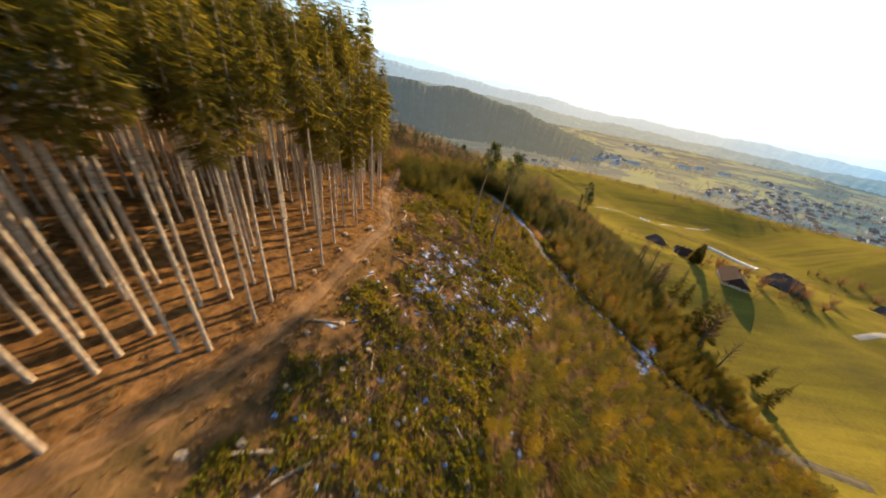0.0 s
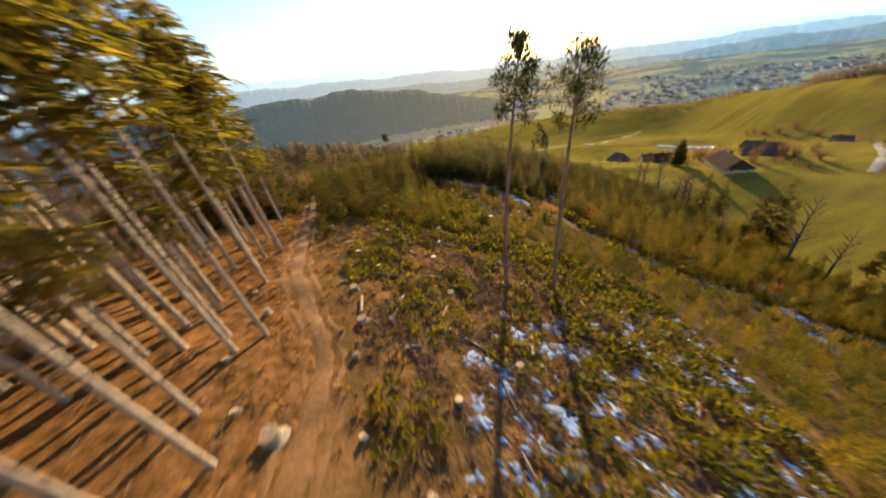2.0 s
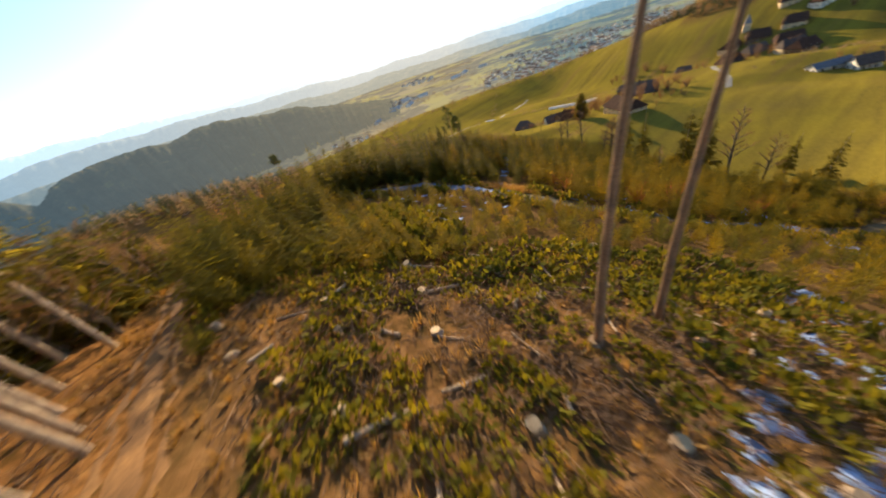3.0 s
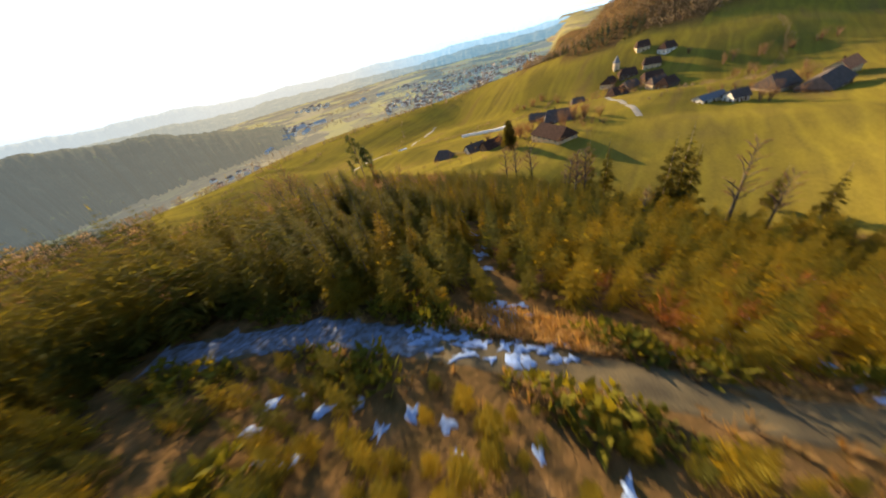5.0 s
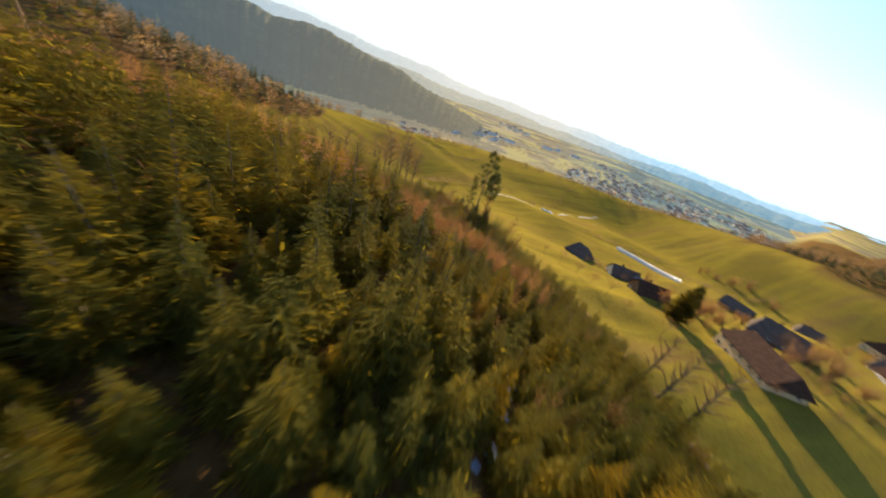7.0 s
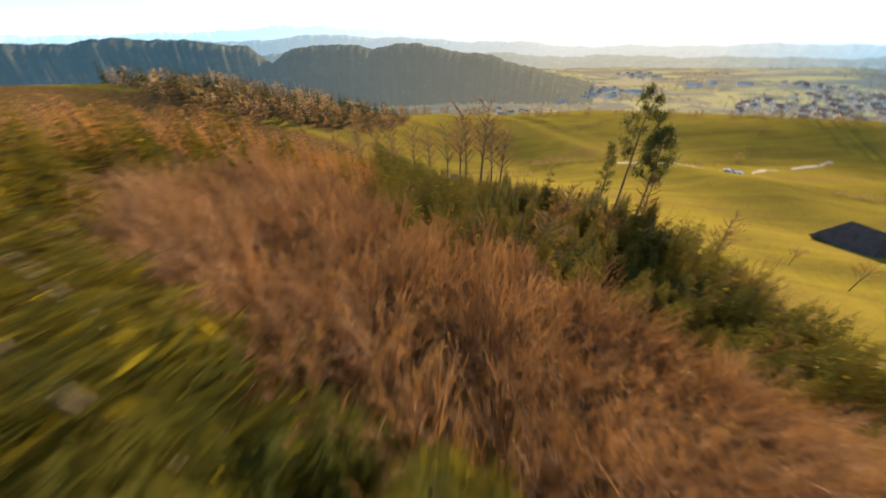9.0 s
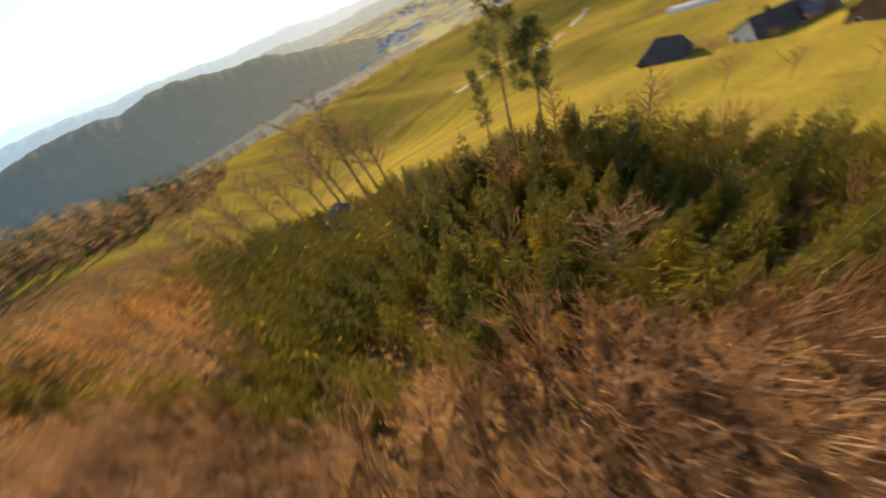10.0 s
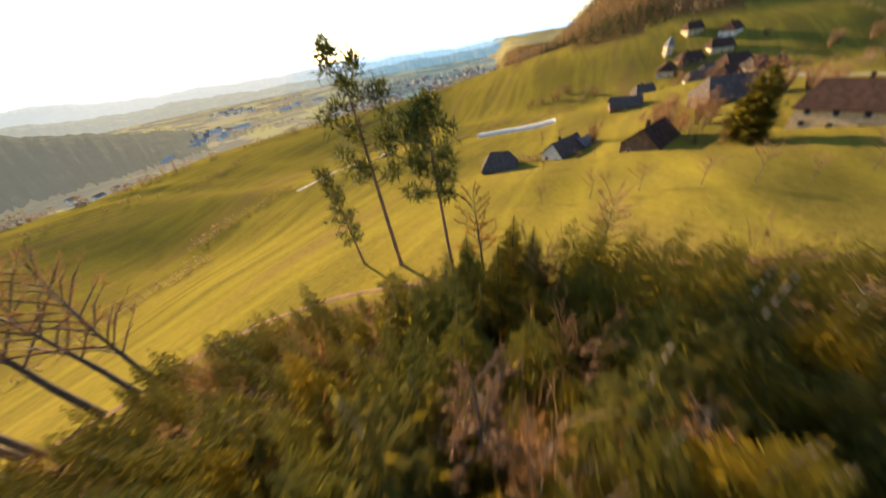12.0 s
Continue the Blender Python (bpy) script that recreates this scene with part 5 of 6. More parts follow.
def house(name, x, y, turn, wide, long, wall_h, roof_h, wall, roof, label, hip=0.0, windows=3, chimney=True, category="house", eaves=0.7):
    """A house with gable or hipped roof; its ridge runs along its local y."""
    HOUSE_SPOTS.append((x, y))
    z = min(high(x + dx, y + dy) for dx in (-wide / 2, wide / 2) for dy in (-long / 2, long / 2))
    root = empty(name, stand(x, y, z, 0, 0, turn, 0.95))
    w, l = wide / 2, long / 2
    body = Geo().box((-w, -l, -0.5), (w, l, wall_h))
    k = l * (1 - hip)
    rise = roof_h * 0.98
    for s in (-1, 1):
        if hip < 0.9:
            body.add([(-w, s * l, wall_h), (w, s * l, wall_h), (0, s * (k if hip else l), wall_h + rise * (1 - hip * 0.2))], [[0, 1, 2]])
    part("wall", body.mesh("wall", wall), root)
    top = Geo()
    e, drop = eaves, roof_h * eaves / w
    ridge = l + e if hip == 0 else l * (1 - hip) + 0.01
    for lift in (0.0, 0.18):
        a = [(-w - e, -l - e, wall_h - drop + lift), (w + e, -l - e, wall_h - drop + lift), (w + e, l + e, wall_h - drop + lift), (-w - e, l + e, wall_h - drop + lift), (0, -ridge, wall_h + roof_h + lift), (0, ridge, wall_h + roof_h + lift)]
        f = [(0, 4, 5), (0, 5, 3), (1, 2, 5), (1, 5, 4)]
        if hip:
            f += [(0, 1, 4), (2, 3, 5)]
        top.add(a, f)
    n = top.n // 2
    rim = [(0, 1), (1, 2), (2, 3), (3, 0)] if hip else [(1, 2), (3, 0), (0, 4), (4, 1), (2, 5), (5, 3)]
    v, f = top.arrays()
    f = np.concatenate([f, [t for i, j in rim for t in ((i, j, j + n), (i, j + n, i + n))]])
    part("roof", mesh_from("roof", v, f, [roof]), root)
    def opening(cx, cy, cz, ww, hh, face):
        g, p = Geo(), Geo()
        d = 0.05
        if face in "xX":
            s = 1 if face == "X" else -1
            g.box((min(cx, cx + s * d), cy - ww / 2 - 0.12, cz - 0.12), (max(cx, cx + s * d), cy + ww / 2 + 0.12, cz + hh + 0.12))
            p.box((min(cx, cx + s * (d + 0.02)), cy - ww / 2, cz), (max(cx, cx + s * (d + 0.02)), cy + ww / 2, cz + hh))
        else:
            s = 1 if face == "Y" else -1
            g.box((cx - ww / 2 - 0.12, min(cy, cy + s * d), cz - 0.12), (cx + ww / 2 + 0.12, max(cy, cy + s * d), cz + hh + 0.12))
            p.box((cx - ww / 2, min(cy, cy + s * (d + 0.02)), cz), (cx + ww / 2, max(cy, cy + s * (d + 0.02)), cz + hh))
        frame_ob = part("window", g.mesh("window", WHITE_WALL if wall is not WHITE_WALL else BROWN_WALL), root)
        part("pane", p.mesh("pane", PANE), frame_ob)
    floors = 2 if wall_h > 4.4 else 1
    for fl in range(floors):
        for i in range(windows):
            yy = -l + long * (i + 0.5) / windows
            opening(-w, yy, 0.9 + fl * 2.6, 1.0, 1.2, "x")
            opening(w, yy, 0.9 + fl * 2.6, 1.0, 1.2, "X")
        for i in range(2):
            xx = -w + wide * (i + 0.5) / 2
            opening(xx, -l, 0.9 + fl * 2.6, 1.0, 1.2, "y")
            opening(xx, l, 0.9 + fl * 2.6, 1.0, 1.2, "Y")
    if windows:
        part("door", Geo().box((-w - 0.06, -0.6, -0.1), (-w, 0.5, 2.05)).mesh("door", BROWN_WALL if wall is not BROWN_WALL else CREAM_WALL), root)
    if chimney:
        part("chimney", Geo().box((0.5, l * 0.25, wall_h + roof_h * 0.4), (1.2, l * 0.25 + 0.7, wall_h + roof_h + 1.0)).box((0.42, l * 0.25 - 0.08, wall_h + roof_h + 1.0), (1.28, l * 0.25 + 0.78, wall_h + roof_h + 1.12)).mesh("chimney", BROWN_ROOF), root)
    return tagged(root, label, category)


house("barn", 174, 271, 20, 11, 13, 2.6, 5.2, BROWN_WALL, DARK_ROOF, "low dark barn with a steep hipped roof in the meadow", 0.45, 1, False, "barn")
house("farmhouse", 187, 249, 65, 9, 14, 3.6, 4.2, WHITE_WALL, DARK_ROOF, "white farmhouse with a dark gable roof below the hedge", 0, 3)
house("shed", 193.5, 243, 65, 6, 7, 2.4, 2.0, BROWN_WALL, GREY_ROOF, "low brown shed beside the white farmhouse", 0, 1, False, "shed")
house("farmhouse", 171, 221, 70, 10, 13, 3.6, 4.4, BROWN_WALL, BROWN_ROOF, "brown timber farmhouse half hidden by leafless bushes", 0, 3)
house("farmhouse", 166, 177, -18, 13, 22, 5.2, 4.6, CREAM_WALL, BROWN_ROOF, "large farmhouse with cream gable and long brown roof", 0.1, 5)
house("farmhouse", 220, 201, 30, 13, 18, 4.6, 6.0, BROWN_WALL, DARK_ROOF, "large farmhouse with a broad dark roof", 0.15, 4)
house("barn", 262, 238, 20, 10, 14, 3.4, 3.6, BROWN_WALL, DARK_ROOF, "dark barn above the orchard", 0, 1, False, "barn")
house("farmhouse", 268, 103, 60, 14, 18, 4.8, 6.5, CREAM_WALL, DARK_ROOF, "farmhouse with a cream boarded gable and hipped dark roof", 0.25, 4)
house("barn", 262, 84, 75, 15, 30, 3.6, 5.5, BROWN_WALL, DARK_ROOF, "long barn with a great dark roof sloping low", 0.1, 2, False, "barn")
house("farmhouse", 300, 78, 70, 11, 16, 4.4, 4.5, CREAM_WALL, ORANGE_ROOF, "farmhouse with a bright orange tiled roof", 0, 3)
house("shed", 240, 128, 60, 7, 16, 3.0, 2.0, WHITE_WALL, GREY_ROOF, "long white shed with a pale sheet roof", 0, 3, False, "shed")
house("cottage", 236, 116, 50, 8, 9, 3.4, 3.4, WHITE_WALL, DARK_ROOF, "white cottage with a dark gable roof", 0, 2)
VILLAGE = [(386, 190, 30, 12, 16, BROWN_WALL, BROWN_ROOF), (392, 229, 80, 11, 15, CREAM_WALL, BROWN_ROOF), (401, 214, 20, 12, 15, BROWN_WALL, BROWN_ROOF), (376, 206, 60, 11, 15, BROWN_WALL, DARK_ROOF), (411, 195, 10, 11, 14, CREAM_WALL, BROWN_ROOF),
           (430, 184, 45, 10, 13, WHITE_WALL, BROWN_ROOF), (366, 182, 50, 10, 14, CREAM_WALL, DARK_ROOF), (358, 173, 70, 11, 14, BROWN_WALL, BROWN_ROOF), (352, 212, 15, 9, 12, WHITE_WALL, DARK_ROOF), (340, 241, 35, 9, 12, BROWN_WALL, DARK_ROOF), (322, 200, 65, 10, 13, BROWN_WALL, BROWN_ROOF), (440, 205, 15, 9, 12, CREAM_WALL, BROWN_ROOF)]
for x, y, turn, wide, long, wall, roof in VILLAGE:
    tagged(house("farmhouse", x, y, turn, wide, long, 4.6, 5.0, wall, roof, "farmhouse of the hamlet with a steep tiled roof", 0.12, 3), group="houses of the hamlet")
tower = house("chapel_tower", 414, 227, 20, 5, 5, 8, 6, CREAM_WALL, GREY_ROOF, "small tower with a steep blue-grey roof above the hamlet", 0.98, 1, False, "tower", 0.3)
house("shed", 49, 257, -20, 4.5, 6, 2.2, 1.6, BROWN_WALL, DARK_ROOF, "small hut with a dark sheet roof at the meadow's edge", 0, 1, False, "shed", 0.4)
house("shed", 53.5, 245, -25, 4.6, 7, 4.2, 1.2, BLUE_BOARDS, DARK_ROOF, "tall shed of blue-grey boards below the thicket", 0, 1, False, "shed", 0.25)


# white film tunnel
def tunnel():
    (x0, y0), (x1, y1) = (253.3, 317.1), (267.2, 272.0)
    n, r = 24, 3.0
    root = empty("film_tunnel")
    film, hoops = Geo(), []
    rings = []
    for i in range(n + 1):
        k = i / n
        x, y = x0 + (x1 - x0) * k, y0 + (y1 - y0) * k
        d = np.array([y1 - y0, x0 - x1]) / math.hypot(x1 - x0, y1 - y0)
        z = high(x, y)
        x, y = (float(q) for q in lay(x, y))
        rings.append([(x + d[0] * r * math.cos(t), y + d[1] * r * math.cos(t), z - 0.15 + 2.7 * math.sin(t)) for t in np.linspace(0, math.pi, 13)])
    v = np.array(rings).reshape(-1, 3)
    f = []
    for i in range(n):
        for j in range(12):
            a = i * 13 + j
            f += [(a, a + 1, a + 14), (a, a + 14, a + 13)]
    f += [(0, j, j + 1) for j in range(1, 12)] + [(n * 13, n * 13 + j + 1, n * 13 + j) for j in range(1, 12)]
    film.add(v, f)
    part("film", film.mesh("film", FILM, True), root)
    for i in range(0, n + 1, 2):
        part("hoop", Geo().tube(np.array(rings[i]) + (0, 0, 0.03), [0.05] * 13, 4).mesh("hoop", STEEL), root)
    return tagged(root, "long white film tunnel greenhouse on the meadow", "greenhouse")


tunnel()

# great conifer and the orchard
r2 = np.random.default_rng(201)
cypress = empty("conifer_tree", stand(160, 200.5, high(160, 200.5), 0, 0, 0))
cy_t, cy_c, cy_d = conifer(r2, 17, 4.6, 0.03, 26, 10, 0.35, 7, taper=0.5, ragged=0.15, fat=0.6)
part("trunk", cy_t.mesh("trunk", BARK), cypress)
part("crown", cy_c.mesh("crown", SPRUCE), cypress)
tagged(cypress, "great broad dark conifer beside the farmhouses", "conifer")
for i, (x, y, tall) in enumerate([(128.2, 230.1, 5), (129.7, 221, 5), (127.5, 210.6, 4), (126.9, 202.4, 5.5), (127.3, 194, 4), (133.2, 184.1, 6.5), (127, 240, 3.5), (160, 250, 4.5), (166, 240, 4), (172, 236, 4.5), (205, 262, 5), (214, 256, 5), (222, 266, 5), (150, 165, 5), (162, 158, 5.5)]):
    bare_tree(x, y, tall, tall * 0.45, 210 + i, "old leafless fruit tree with a crooked trunk in the meadow", "orchard trees", stem_part=0.35, limbs=12)
for i, (x, y, tall) in enumerate([(170, 214, 8), (176, 217, 9), (166, 212, 7), (181, 206, 8), (174, 208, 7), (212, 196, 9), (218, 190, 10), (228, 194, 8), (246, 118, 10), (252, 112, 9), (257, 108, 9), (243, 112, 8), (282, 96, 9), (322, 205, 10), (335, 222, 10), (358, 222, 11), (380, 222, 10), (345, 208, 9), (300, 190, 9), (310, 180, 9), (395, 220, 10), (330, 180, 9), (366, 202, 10)]):
    bare_tree(x, y, tall, tall * 0.33, 240 + i, "leafless garden tree beside the farmhouses", "garden trees", stem_part=0.15, mat=LARCH if i % 3 == 0 else TWIG, limbs=24)


GARDEN = [(189, 183), (211, 181), (379, 197), (362, 171), (365, 182), (360, 131), (359, 121), (334, 94), (228, 102), (295, 91), (371, 318), (231, 220), (243, 193), (196, 240), (395, 120), (398, 104), (404, 90), (410, 77), (215, 221), (200, 218), (196, 208), (193, 205), (195, 222), (212, 187), (216, 174), (419, 168), (391, 143), (394, 138), (387, 304), (374, 278), (185, 212), (182, 207), (230, 217), (373, 307), (373, 329)]
rng = np.random.default_rng(271)
for i, (x, y) in enumerate(GARDEN):
    for k in range(2):
        size = 1.5 + 1.1 * rng.random()
        bx, by = x + 3.2 * k * rng.normal(0, 1), y + 3.2 * k * rng.normal(0, 1)
        m = stand(bx, by, high(bx, by) - 0.1, 0, 0, rng.random() * 360) @ Matrix.Diagonal((size, size, size * 0.95, 1))
        tree_thing("garden_bush", BARE_MESH[int(rng.integers(4))], m, "large leafless tan bush among the farmhouses", "bush", "garden bushes")


# parked cars beside the lane
def car(x, y, turn, paint, label):
    root = empty("parked_car", stand(x, y, high(x, y) + 0.02, 0, 0, turn))
    body = Geo()
    prof = [(-2.1, 0.35), (-2.15, 0.75), (-1.2, 0.9), (-0.5, 1.42), (0.9, 1.45), (1.7, 0.95), (2.15, 0.85), (2.15, 0.35)]
    n = len(prof)
    v = [(a, s * (0.85 if z < 1 else 0.68), z) for s in (-1, 1) for a, z in prof]
    f = [(0, i + 1, i) for i in range(1, n - 1)] + [(n, n + i, n + i + 1) for i in range(1, n - 1)]
    for i in range(n):
        j = (i + 1) % n
        f += [(i, j, n + j), (i, n + j, n + i)]
    body.add(v, f)
    part("body", body.mesh("body", paint), root)
    glass = Geo()
    for s in (-1, 1):
        glass.quad((-0.85, s * 0.80, 1.0), (1.25, s * 0.80, 1.0), (0.8, s * 0.70, 1.36), (-0.45, s * 0.70, 1.36))
    part("windows", glass.mesh("windows", PANE), root)
    for sx in (-1.3, 1.3):
        for sy in (-0.8, 0.8):
            wheel = Geo().tube([(sx, sy - 0.1, 0.32), (sx, sy + 0.1, 0.32)], [0.32, 0.32], 10)
            part("wheel", wheel.mesh("wheel", RUBBER), root)
    return tagged(root, label, "car", "parked cars")


PAINTS = [material("paint_silver", (0.55, 0.56, 0.58), 0.3, metal=0.5), material("paint_white", (0.75, 0.75, 0.74), 0.3), material("paint_dark", (0.06, 0.07, 0.09), 0.3), material("paint_blue", (0.08, 0.14, 0.28), 0.3)]
for i in range(9):
    car(194 + 2.16 * i, 350 + 1.67 * i, 125, PAINTS[(i * 3) % 4], ("silver", "blue", "dark", "white")[(0, 3, 2, 1).index((i * 3) % 4)] + " car parked in a row beside the gravel lane")

tagged(ribbon("meadow_path", [(100, 112), (98, 130), (99, 150), (100, 185), (96.5, 216), (94, 231), (85, 251), (75, 259), (62, 259.5), (50, 263), (38, 271)], 1.6, DIRT, 0.1, 0.05, 1.5, 5, 0.2), "brown earth path along the edge of the meadow", "path", kind="structure")
lanes = [("lane", [(150, 364), (172, 362), (190, 362), (215, 372), (260, 400), (330, 430)], 3.0), ("lane", [(205, 150), (226, 160), (262, 178), (300, 200), (350, 222)], 3.2)]
for name, line, wide in lanes:
    tagged(ribbon(name, line, wide, LANE, 0.12, 0, 2.0, 5), "pale narrow lane through the meadows", "lane", kind="structure")

# woods, hedges and the town in the valley
FAR_BARE = material("far_bare_woods", (0.34, 0.235, 0.14), 0.9, (0.21, 0.15, 0.10), 0.02, through_light=0.2, per_object=0.4)
FAR_DARK = material("far_conifer_woods", (0.095, 0.10, 0.048), 0.9, (0.06, 0.068, 0.038), 0.02, through_light=0.3, per_object=0.4)
rng = np.random.default_rng(301)


def crown_kind(rng, wide, tall, leaves, size):
    g = Geo()
    for i in range(leaves):
        d = rng.normal(0, 1, 3)
        d /= np.linalg.norm(d)
        p = np.array([d[0] * wide, d[1] * wide, tall * 0.55 + d[2] * tall * 0.42]) * (0.7 + 0.3 * rng.random())
        spray(rng, p, d + (0, 0, 0.4) + rng.normal(0, 0.4, 3), size * (0.6 + 0.8 * rng.random()), size * 0.3, g)
    g.tube([(0, 0, -1), (0, 0, tall * 0.5)], [0.3, 0.15], 3)
    return g.arrays()


def fir_kind(rng, wide, tall, leaves):
    g = Geo()
    for i in range(leaves):
        u = (i + rng.random()) / leaves
        a = rng.random() * 6.3
        r = wide * (1 - u) + 0.2
        spray(rng, np.array([0, 0, tall * (0.12 + 0.86 * u)]), np.array([math.cos(a), math.sin(a), -0.25]), r * 1.2, r * 0.45, g)
    return g.arrays()


CROWNS = [crown_kind(rng, 3.2, 11, 58, 1.8) for i in range(3)]
FIRS = [fir_kind(rng, 3.0, 15, 40) for i in range(3)]
wooded = lambda x, y: (far_woods(x, y) > 0) & (x > 300)  # noqa: E731
hill = spread(rng, (440, 40, 1100, 700), 6.5, lambda x, y: wooded(x, y) & ((np.hypot(x - 60, y - 120) < 700) | (hill_side(x, y) < 170)), 14000)
spot = lambda pts, lo, hi: [(x, y, high(x, y) - 0.5, rng.random() * 6.3, lo + (hi - lo) * rng.random(), rng.integers(3)) for x, y in pts]  # noqa: E731
scattered("hill_woods", CROWNS, spot([p for p in hill if math.sin(p[0] * 0.021 + 1) * math.sin(p[1] * 0.017) < 0.35], 0.8, 1.25), FAR_BARE, "brown leafless woods on the hill above the hamlet", "woods")
scattered("hill_conifers", FIRS, spot([p for p in hill if math.sin(p[0] * 0.021 + 1) * math.sin(p[1] * 0.017) >= 0.35], 0.8, 1.3), FAR_DARK, "dark conifers among the woods on the hill", "woods")
knoll = spread(rng, (-200, 340, 60, 500), 5.5, lambda x, y: (far_woods(x, y) > 0) & (x < 300), 9000)
scattered("knoll_woods", CROWNS, spot(knoll[::3], 0.5, 0.9), FAR_BARE, "leafless woods on the knolls across the valley", "woods")
scattered("knoll_conifers", FIRS, spot(knoll[1::3] + knoll[2::3], 0.5, 0.9), FAR_DARK, "dark conifer woods on the knolls across the valley", "woods")
patchy = spread(rng, (0, 900, 1700, 2000), 15.0, lambda x, y: (np.sin(x * 0.011 + 2.0 * np.sin(y * 0.004)) * np.sin(y * 0.013 + 0.002 * x) > 0.52) & ~wooded(x, y) & (np.hypot(x, y) > 1000), 9000)
scattered("valley_woods", CROWNS, [(x, y, float(valley_floor(x, y)) - 0.5, a, k, n) for x, y, z, a, k, n in spot(patchy, 0.8, 1.2)], FAR_BARE, "brown copses between the fields of the valley", "woods")
shrubs = spread(rng, (150, 80, 420, 290), 5.0, lambda x, y: (np.hypot((x - 200) / 42, (y - 195) / 34) < 1) | (np.hypot((x - 355) / 60, (y - 208) / 30) < 1) | (np.hypot((x - 262) / 40, (y - 108) / 26) < 1), 900)
shrubs = [p for p in shrubs if all(math.hypot(p[0] - a, p[1] - b) > 9 for a, b in HOUSE_SPOTS)]
scattered("garden_shrubs", [f.arrays() for w, f in BUSH_KINDS], spot(shrubs[::2], 0.9, 1.7), TWIG, "leafless brown shrubs in the gardens of the hamlet", "shrubs")
scattered("garden_evergreens", FIRS, spot(shrubs[1::3], 0.15, 0.4), FAR_DARK, "dark evergreen shrubs in the gardens of the hamlet", "shrubs")
hedge_lines = [[(100, 356), (130, 366), (150, 372)], [(20, 318), (60, 322), (96, 338)], [(228, 330), (262, 332), (300, 320)], [(250, 160), (290, 150), (330, 140), (380, 120)], [(280, 300), (330, 290), (390, 285)], [(180, 265), (184, 258)], [(200, 390), (280, 440), (330, 480)], [(60, 420), (140, 450), (230, 520)], [(300, 120), (380, 110), (460, 100)]]
hedge = []
for line in hedge_lines:
    xs, ys = [p[0] for p in line], [p[1] for p in line]
    hedge += spread(rng, (min(xs) - 4, min(ys) - 4, max(xs) + 4, max(ys) + 4), 2.4, lambda x, y: off_line(line, x, y) < 2.2, 700)
scattered("hedges", CROWNS, spot(hedge, 0.22, 0.42), FAR_BARE, "brown leafless hedges along the meadows", "hedges")

def brink(x, y):
    """The scrub along the meadow's far edge, where the land drops to the valley."""
    r, az = np.hypot(x - 60, y - 120), np.degrees(np.arctan2(x - 60, y - 120))
    line = np.interp(az, [-28, -12, 0, 19, 35, 62], [345, 330, 365, 475, 505, 525])
    return (np.abs(r - line) < 14) & (az > -16) & (az < 60) & (np.sin(az * 0.55) + 0.6 * np.sin(az * 1.7) > -0.5)


scrub = spread(rng, (-60, 330, 520, 640), 4.2, brink, 9000)
scattered("brink_scrub", CROWNS, spot(scrub, 0.3, 0.75), FAR_BARE, "brown scrub and trees along the meadow's far edge", "scrub")

TOWN_WALL = plain("town_walls", (0.80, 0.76, 0.68), 0.9, (0.60, 0.55, 0.48), 0.02)
TOWN_ROOF = plain("town_roofs", (0.34, 0.22, 0.15), 1.0, (0.20, 0.16, 0.13), 0.02)
HALL_ROOF = plain("hall_roofs", (0.50, 0.48, 0.46), 0.95, (0.36, 0.35, 0.34), 0.01)


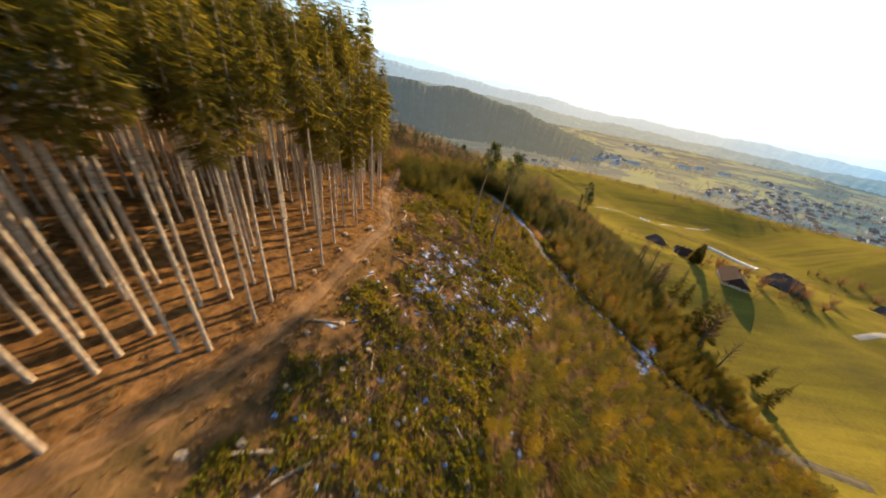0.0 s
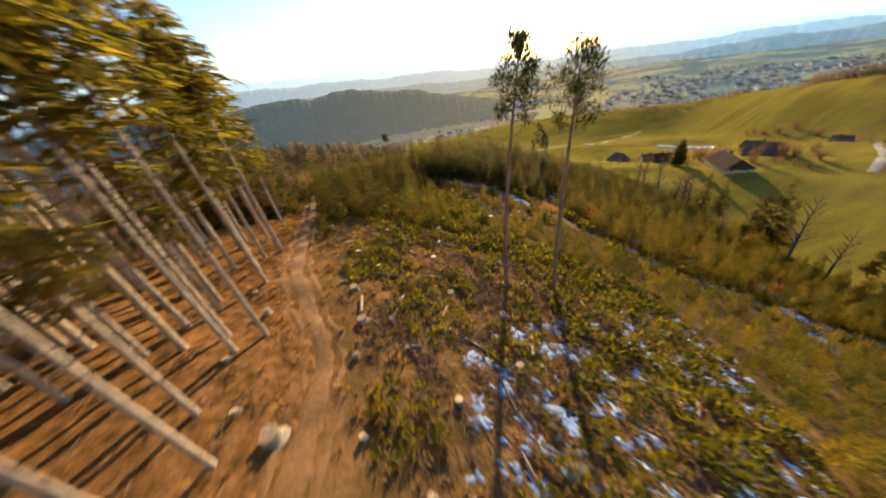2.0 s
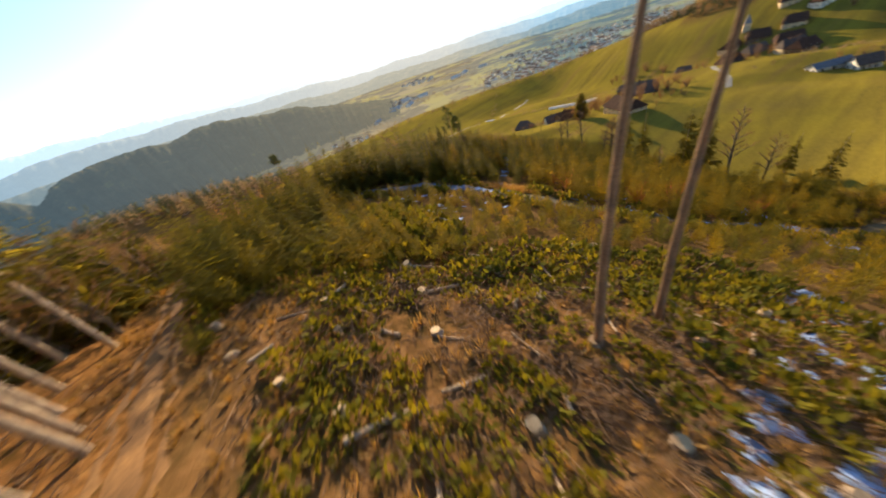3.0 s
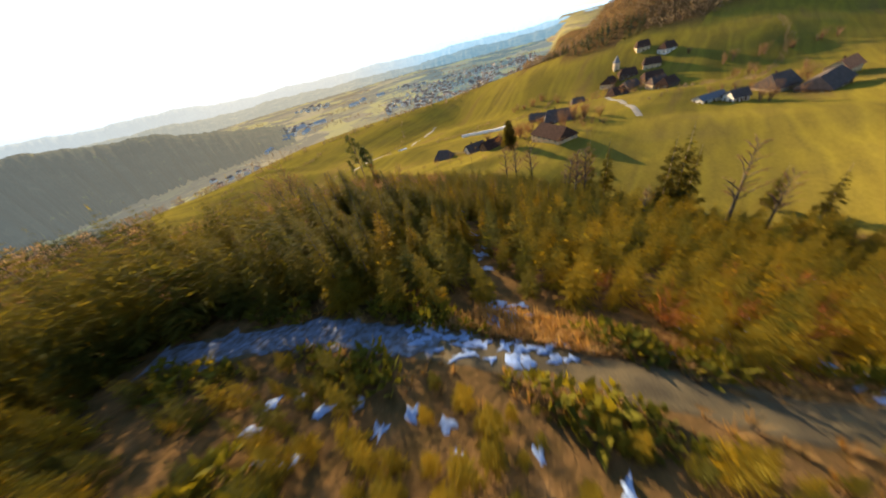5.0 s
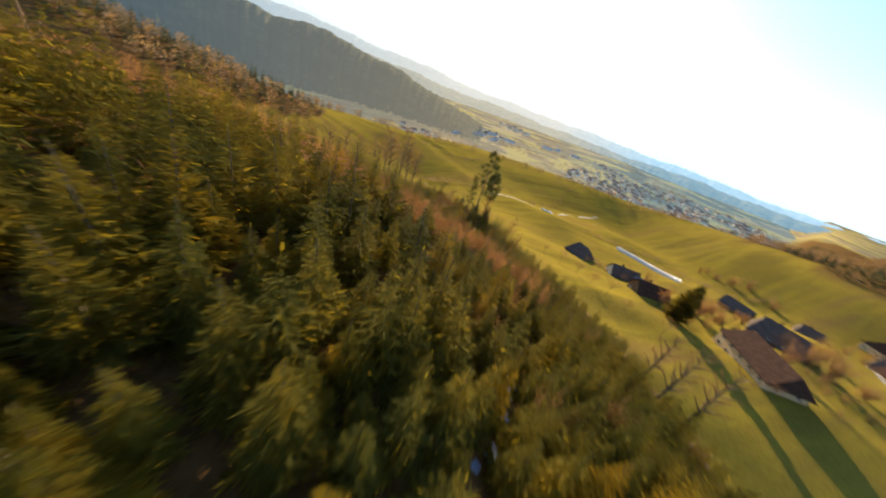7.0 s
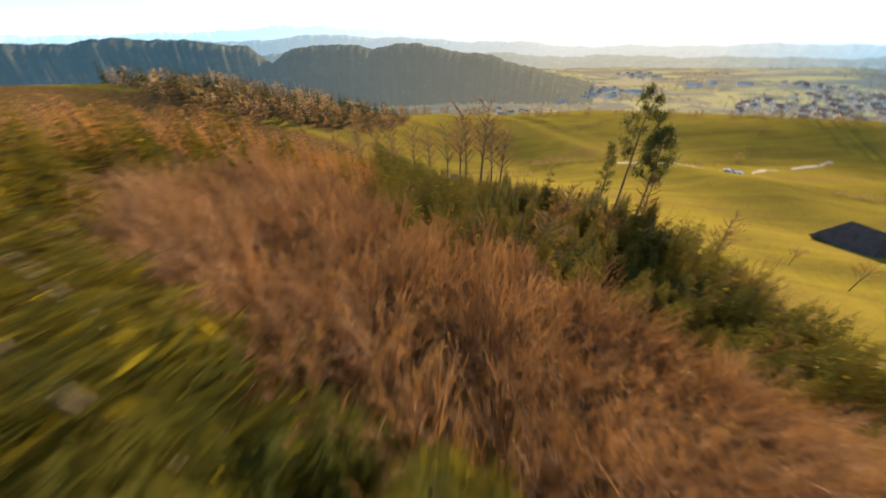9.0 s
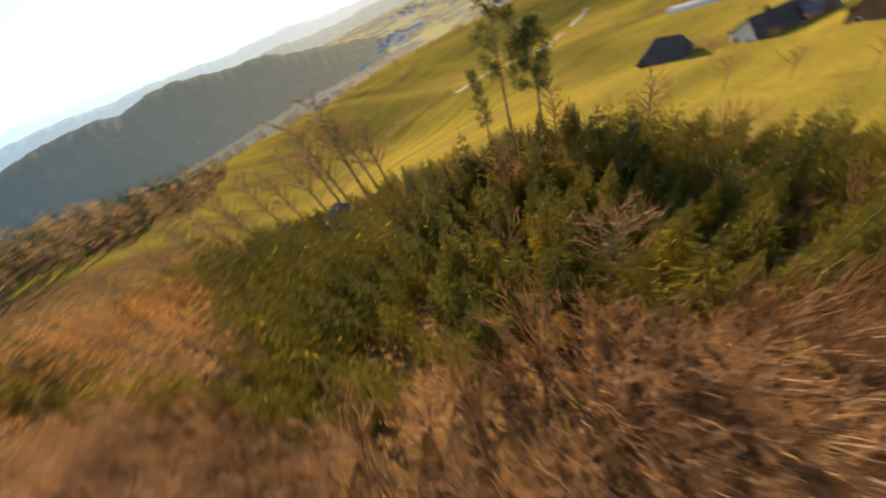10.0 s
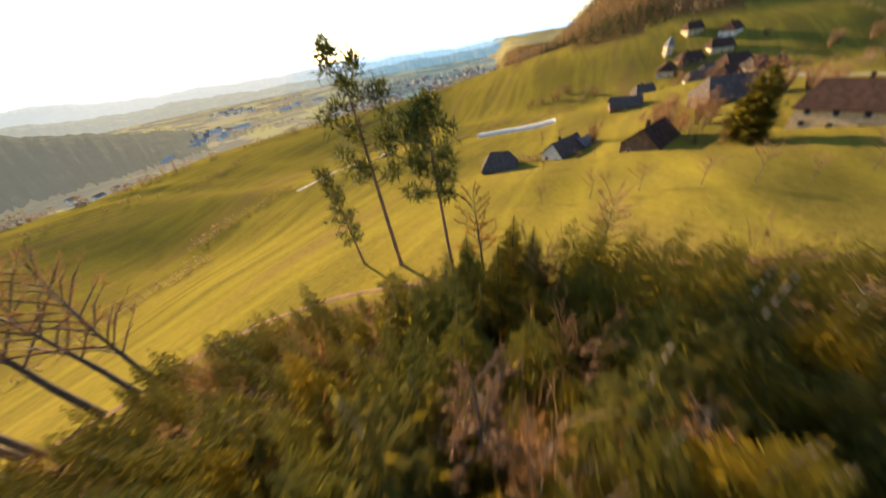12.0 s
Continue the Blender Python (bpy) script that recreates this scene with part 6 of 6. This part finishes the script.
def town(name, spots, wall, roof, sizes, label):
    w, r = Geo(), Geo()
    for x, y in spots:
        a, b, h = sizes[0] * (0.8 + 0.5 * rng.random()), sizes[1] * (0.8 + 0.5 * rng.random()), sizes[2] * (0.8 + 0.5 * rng.random())
        t = rng.random() * 3.1
        c, s, z = math.cos(t), math.sin(t), float(valley_floor(x, y)) - 1
        x, y = (float(q) for q in lay(x, y))
        turn = lambda p: (x + p[0] * c - p[1] * s, y + p[0] * s + p[1] * c, z + p[2])  # noqa: E731
        box = [turn(p) for p in [(-a, -b, 0), (a, -b, 0), (a, b, 0), (-a, b, 0), (-a, -b, h), (a, -b, h), (a, b, h), (-a, b, h), (0, -b, h + a * 0.75), (0, b, h + a * 0.75)]]
        w.add(box, [(0, 1, 5), (0, 5, 4), (1, 2, 6), (1, 6, 5), (2, 3, 7), (2, 7, 6), (3, 0, 4), (3, 4, 7), (4, 5, 8), (6, 7, 9)])
        r.add([turn(p) for p in [(-a - 0.6, -b - 0.6, h - 0.3), (a + 0.6, -b - 0.6, h - 0.3), (a + 0.6, b + 0.6, h - 0.3), (-a - 0.6, b + 0.6, h - 0.3), (0, -b - 0.6, h + a * 0.75 + 0.1), (0, b + 0.6, h + a * 0.75 + 0.1)]], [(0, 4, 5), (0, 5, 3), (1, 2, 5), (1, 5, 4)])
    wv, wf = w.arrays()
    rv, rf = r.arrays()
    me = mesh_from(name, np.concatenate([wv, rv]), np.concatenate([wf, rf + len(wv)]), [wall, roof], np.r_[np.zeros(len(wf), int), np.ones(len(rf), int)])
    return tagged(new(name, me), label, "town", kind="stuff")


town("town_houses", spread(rng, (620, 520, 1800, 1700), 21, lambda x, y: (np.hypot((x - 1130) * 0.6 + (y - 930) * 0.3, (y - 930) * 0.9 - (x - 1130) * 0.35) < 330) & (np.hypot(x, y) > 1050) & (np.sin(x * 0.021 + np.sin(y * 0.017)) * np.sin(y * 0.025) > -0.25), 2600)[:520], TOWN_WALL, TOWN_ROOF, (5.5, 7.5, 6.5), "houses of the small town down in the valley")
town_trees = spread(rng, (620, 520, 1800, 1700), 16, lambda x, y: (np.hypot((x - 1130) * 0.6 + (y - 930) * 0.3, (y - 930) * 0.9 - (x - 1130) * 0.35) < 400) & (np.hypot(x, y) > 1000), 3000)
scattered("town_trees", CROWNS, [(x, y, float(valley_floor(x, y)) - 0.5, rng.random() * 6.3, 0.6 + 0.5 * rng.random(), rng.integers(3)) for x, y in town_trees], FAR_BARE, "brown leafless trees between the houses of the town", "trees")
town("valley_houses", spread(rng, (150, 1000, 1200, 2200), 24, lambda x, y: (np.sin(x * 0.009) * np.sin(y * 0.007 + 1) > 0.72), 2600)[:200], TOWN_WALL, TOWN_ROOF, (5.5, 7.5, 6.5), "scattered houses on the far valley floor")
town("valley_halls", [(430, 1250), (470, 1300), (520, 1270), (400, 1330), (560, 1400), (620, 1350), (350, 1180), (880, 1500), (960, 1540), (1040, 1500), (300, 1500), (-40, 1380)], TOWN_WALL, HALL_ROOF, (9, 22, 6), "large pale halls on the valley floor")
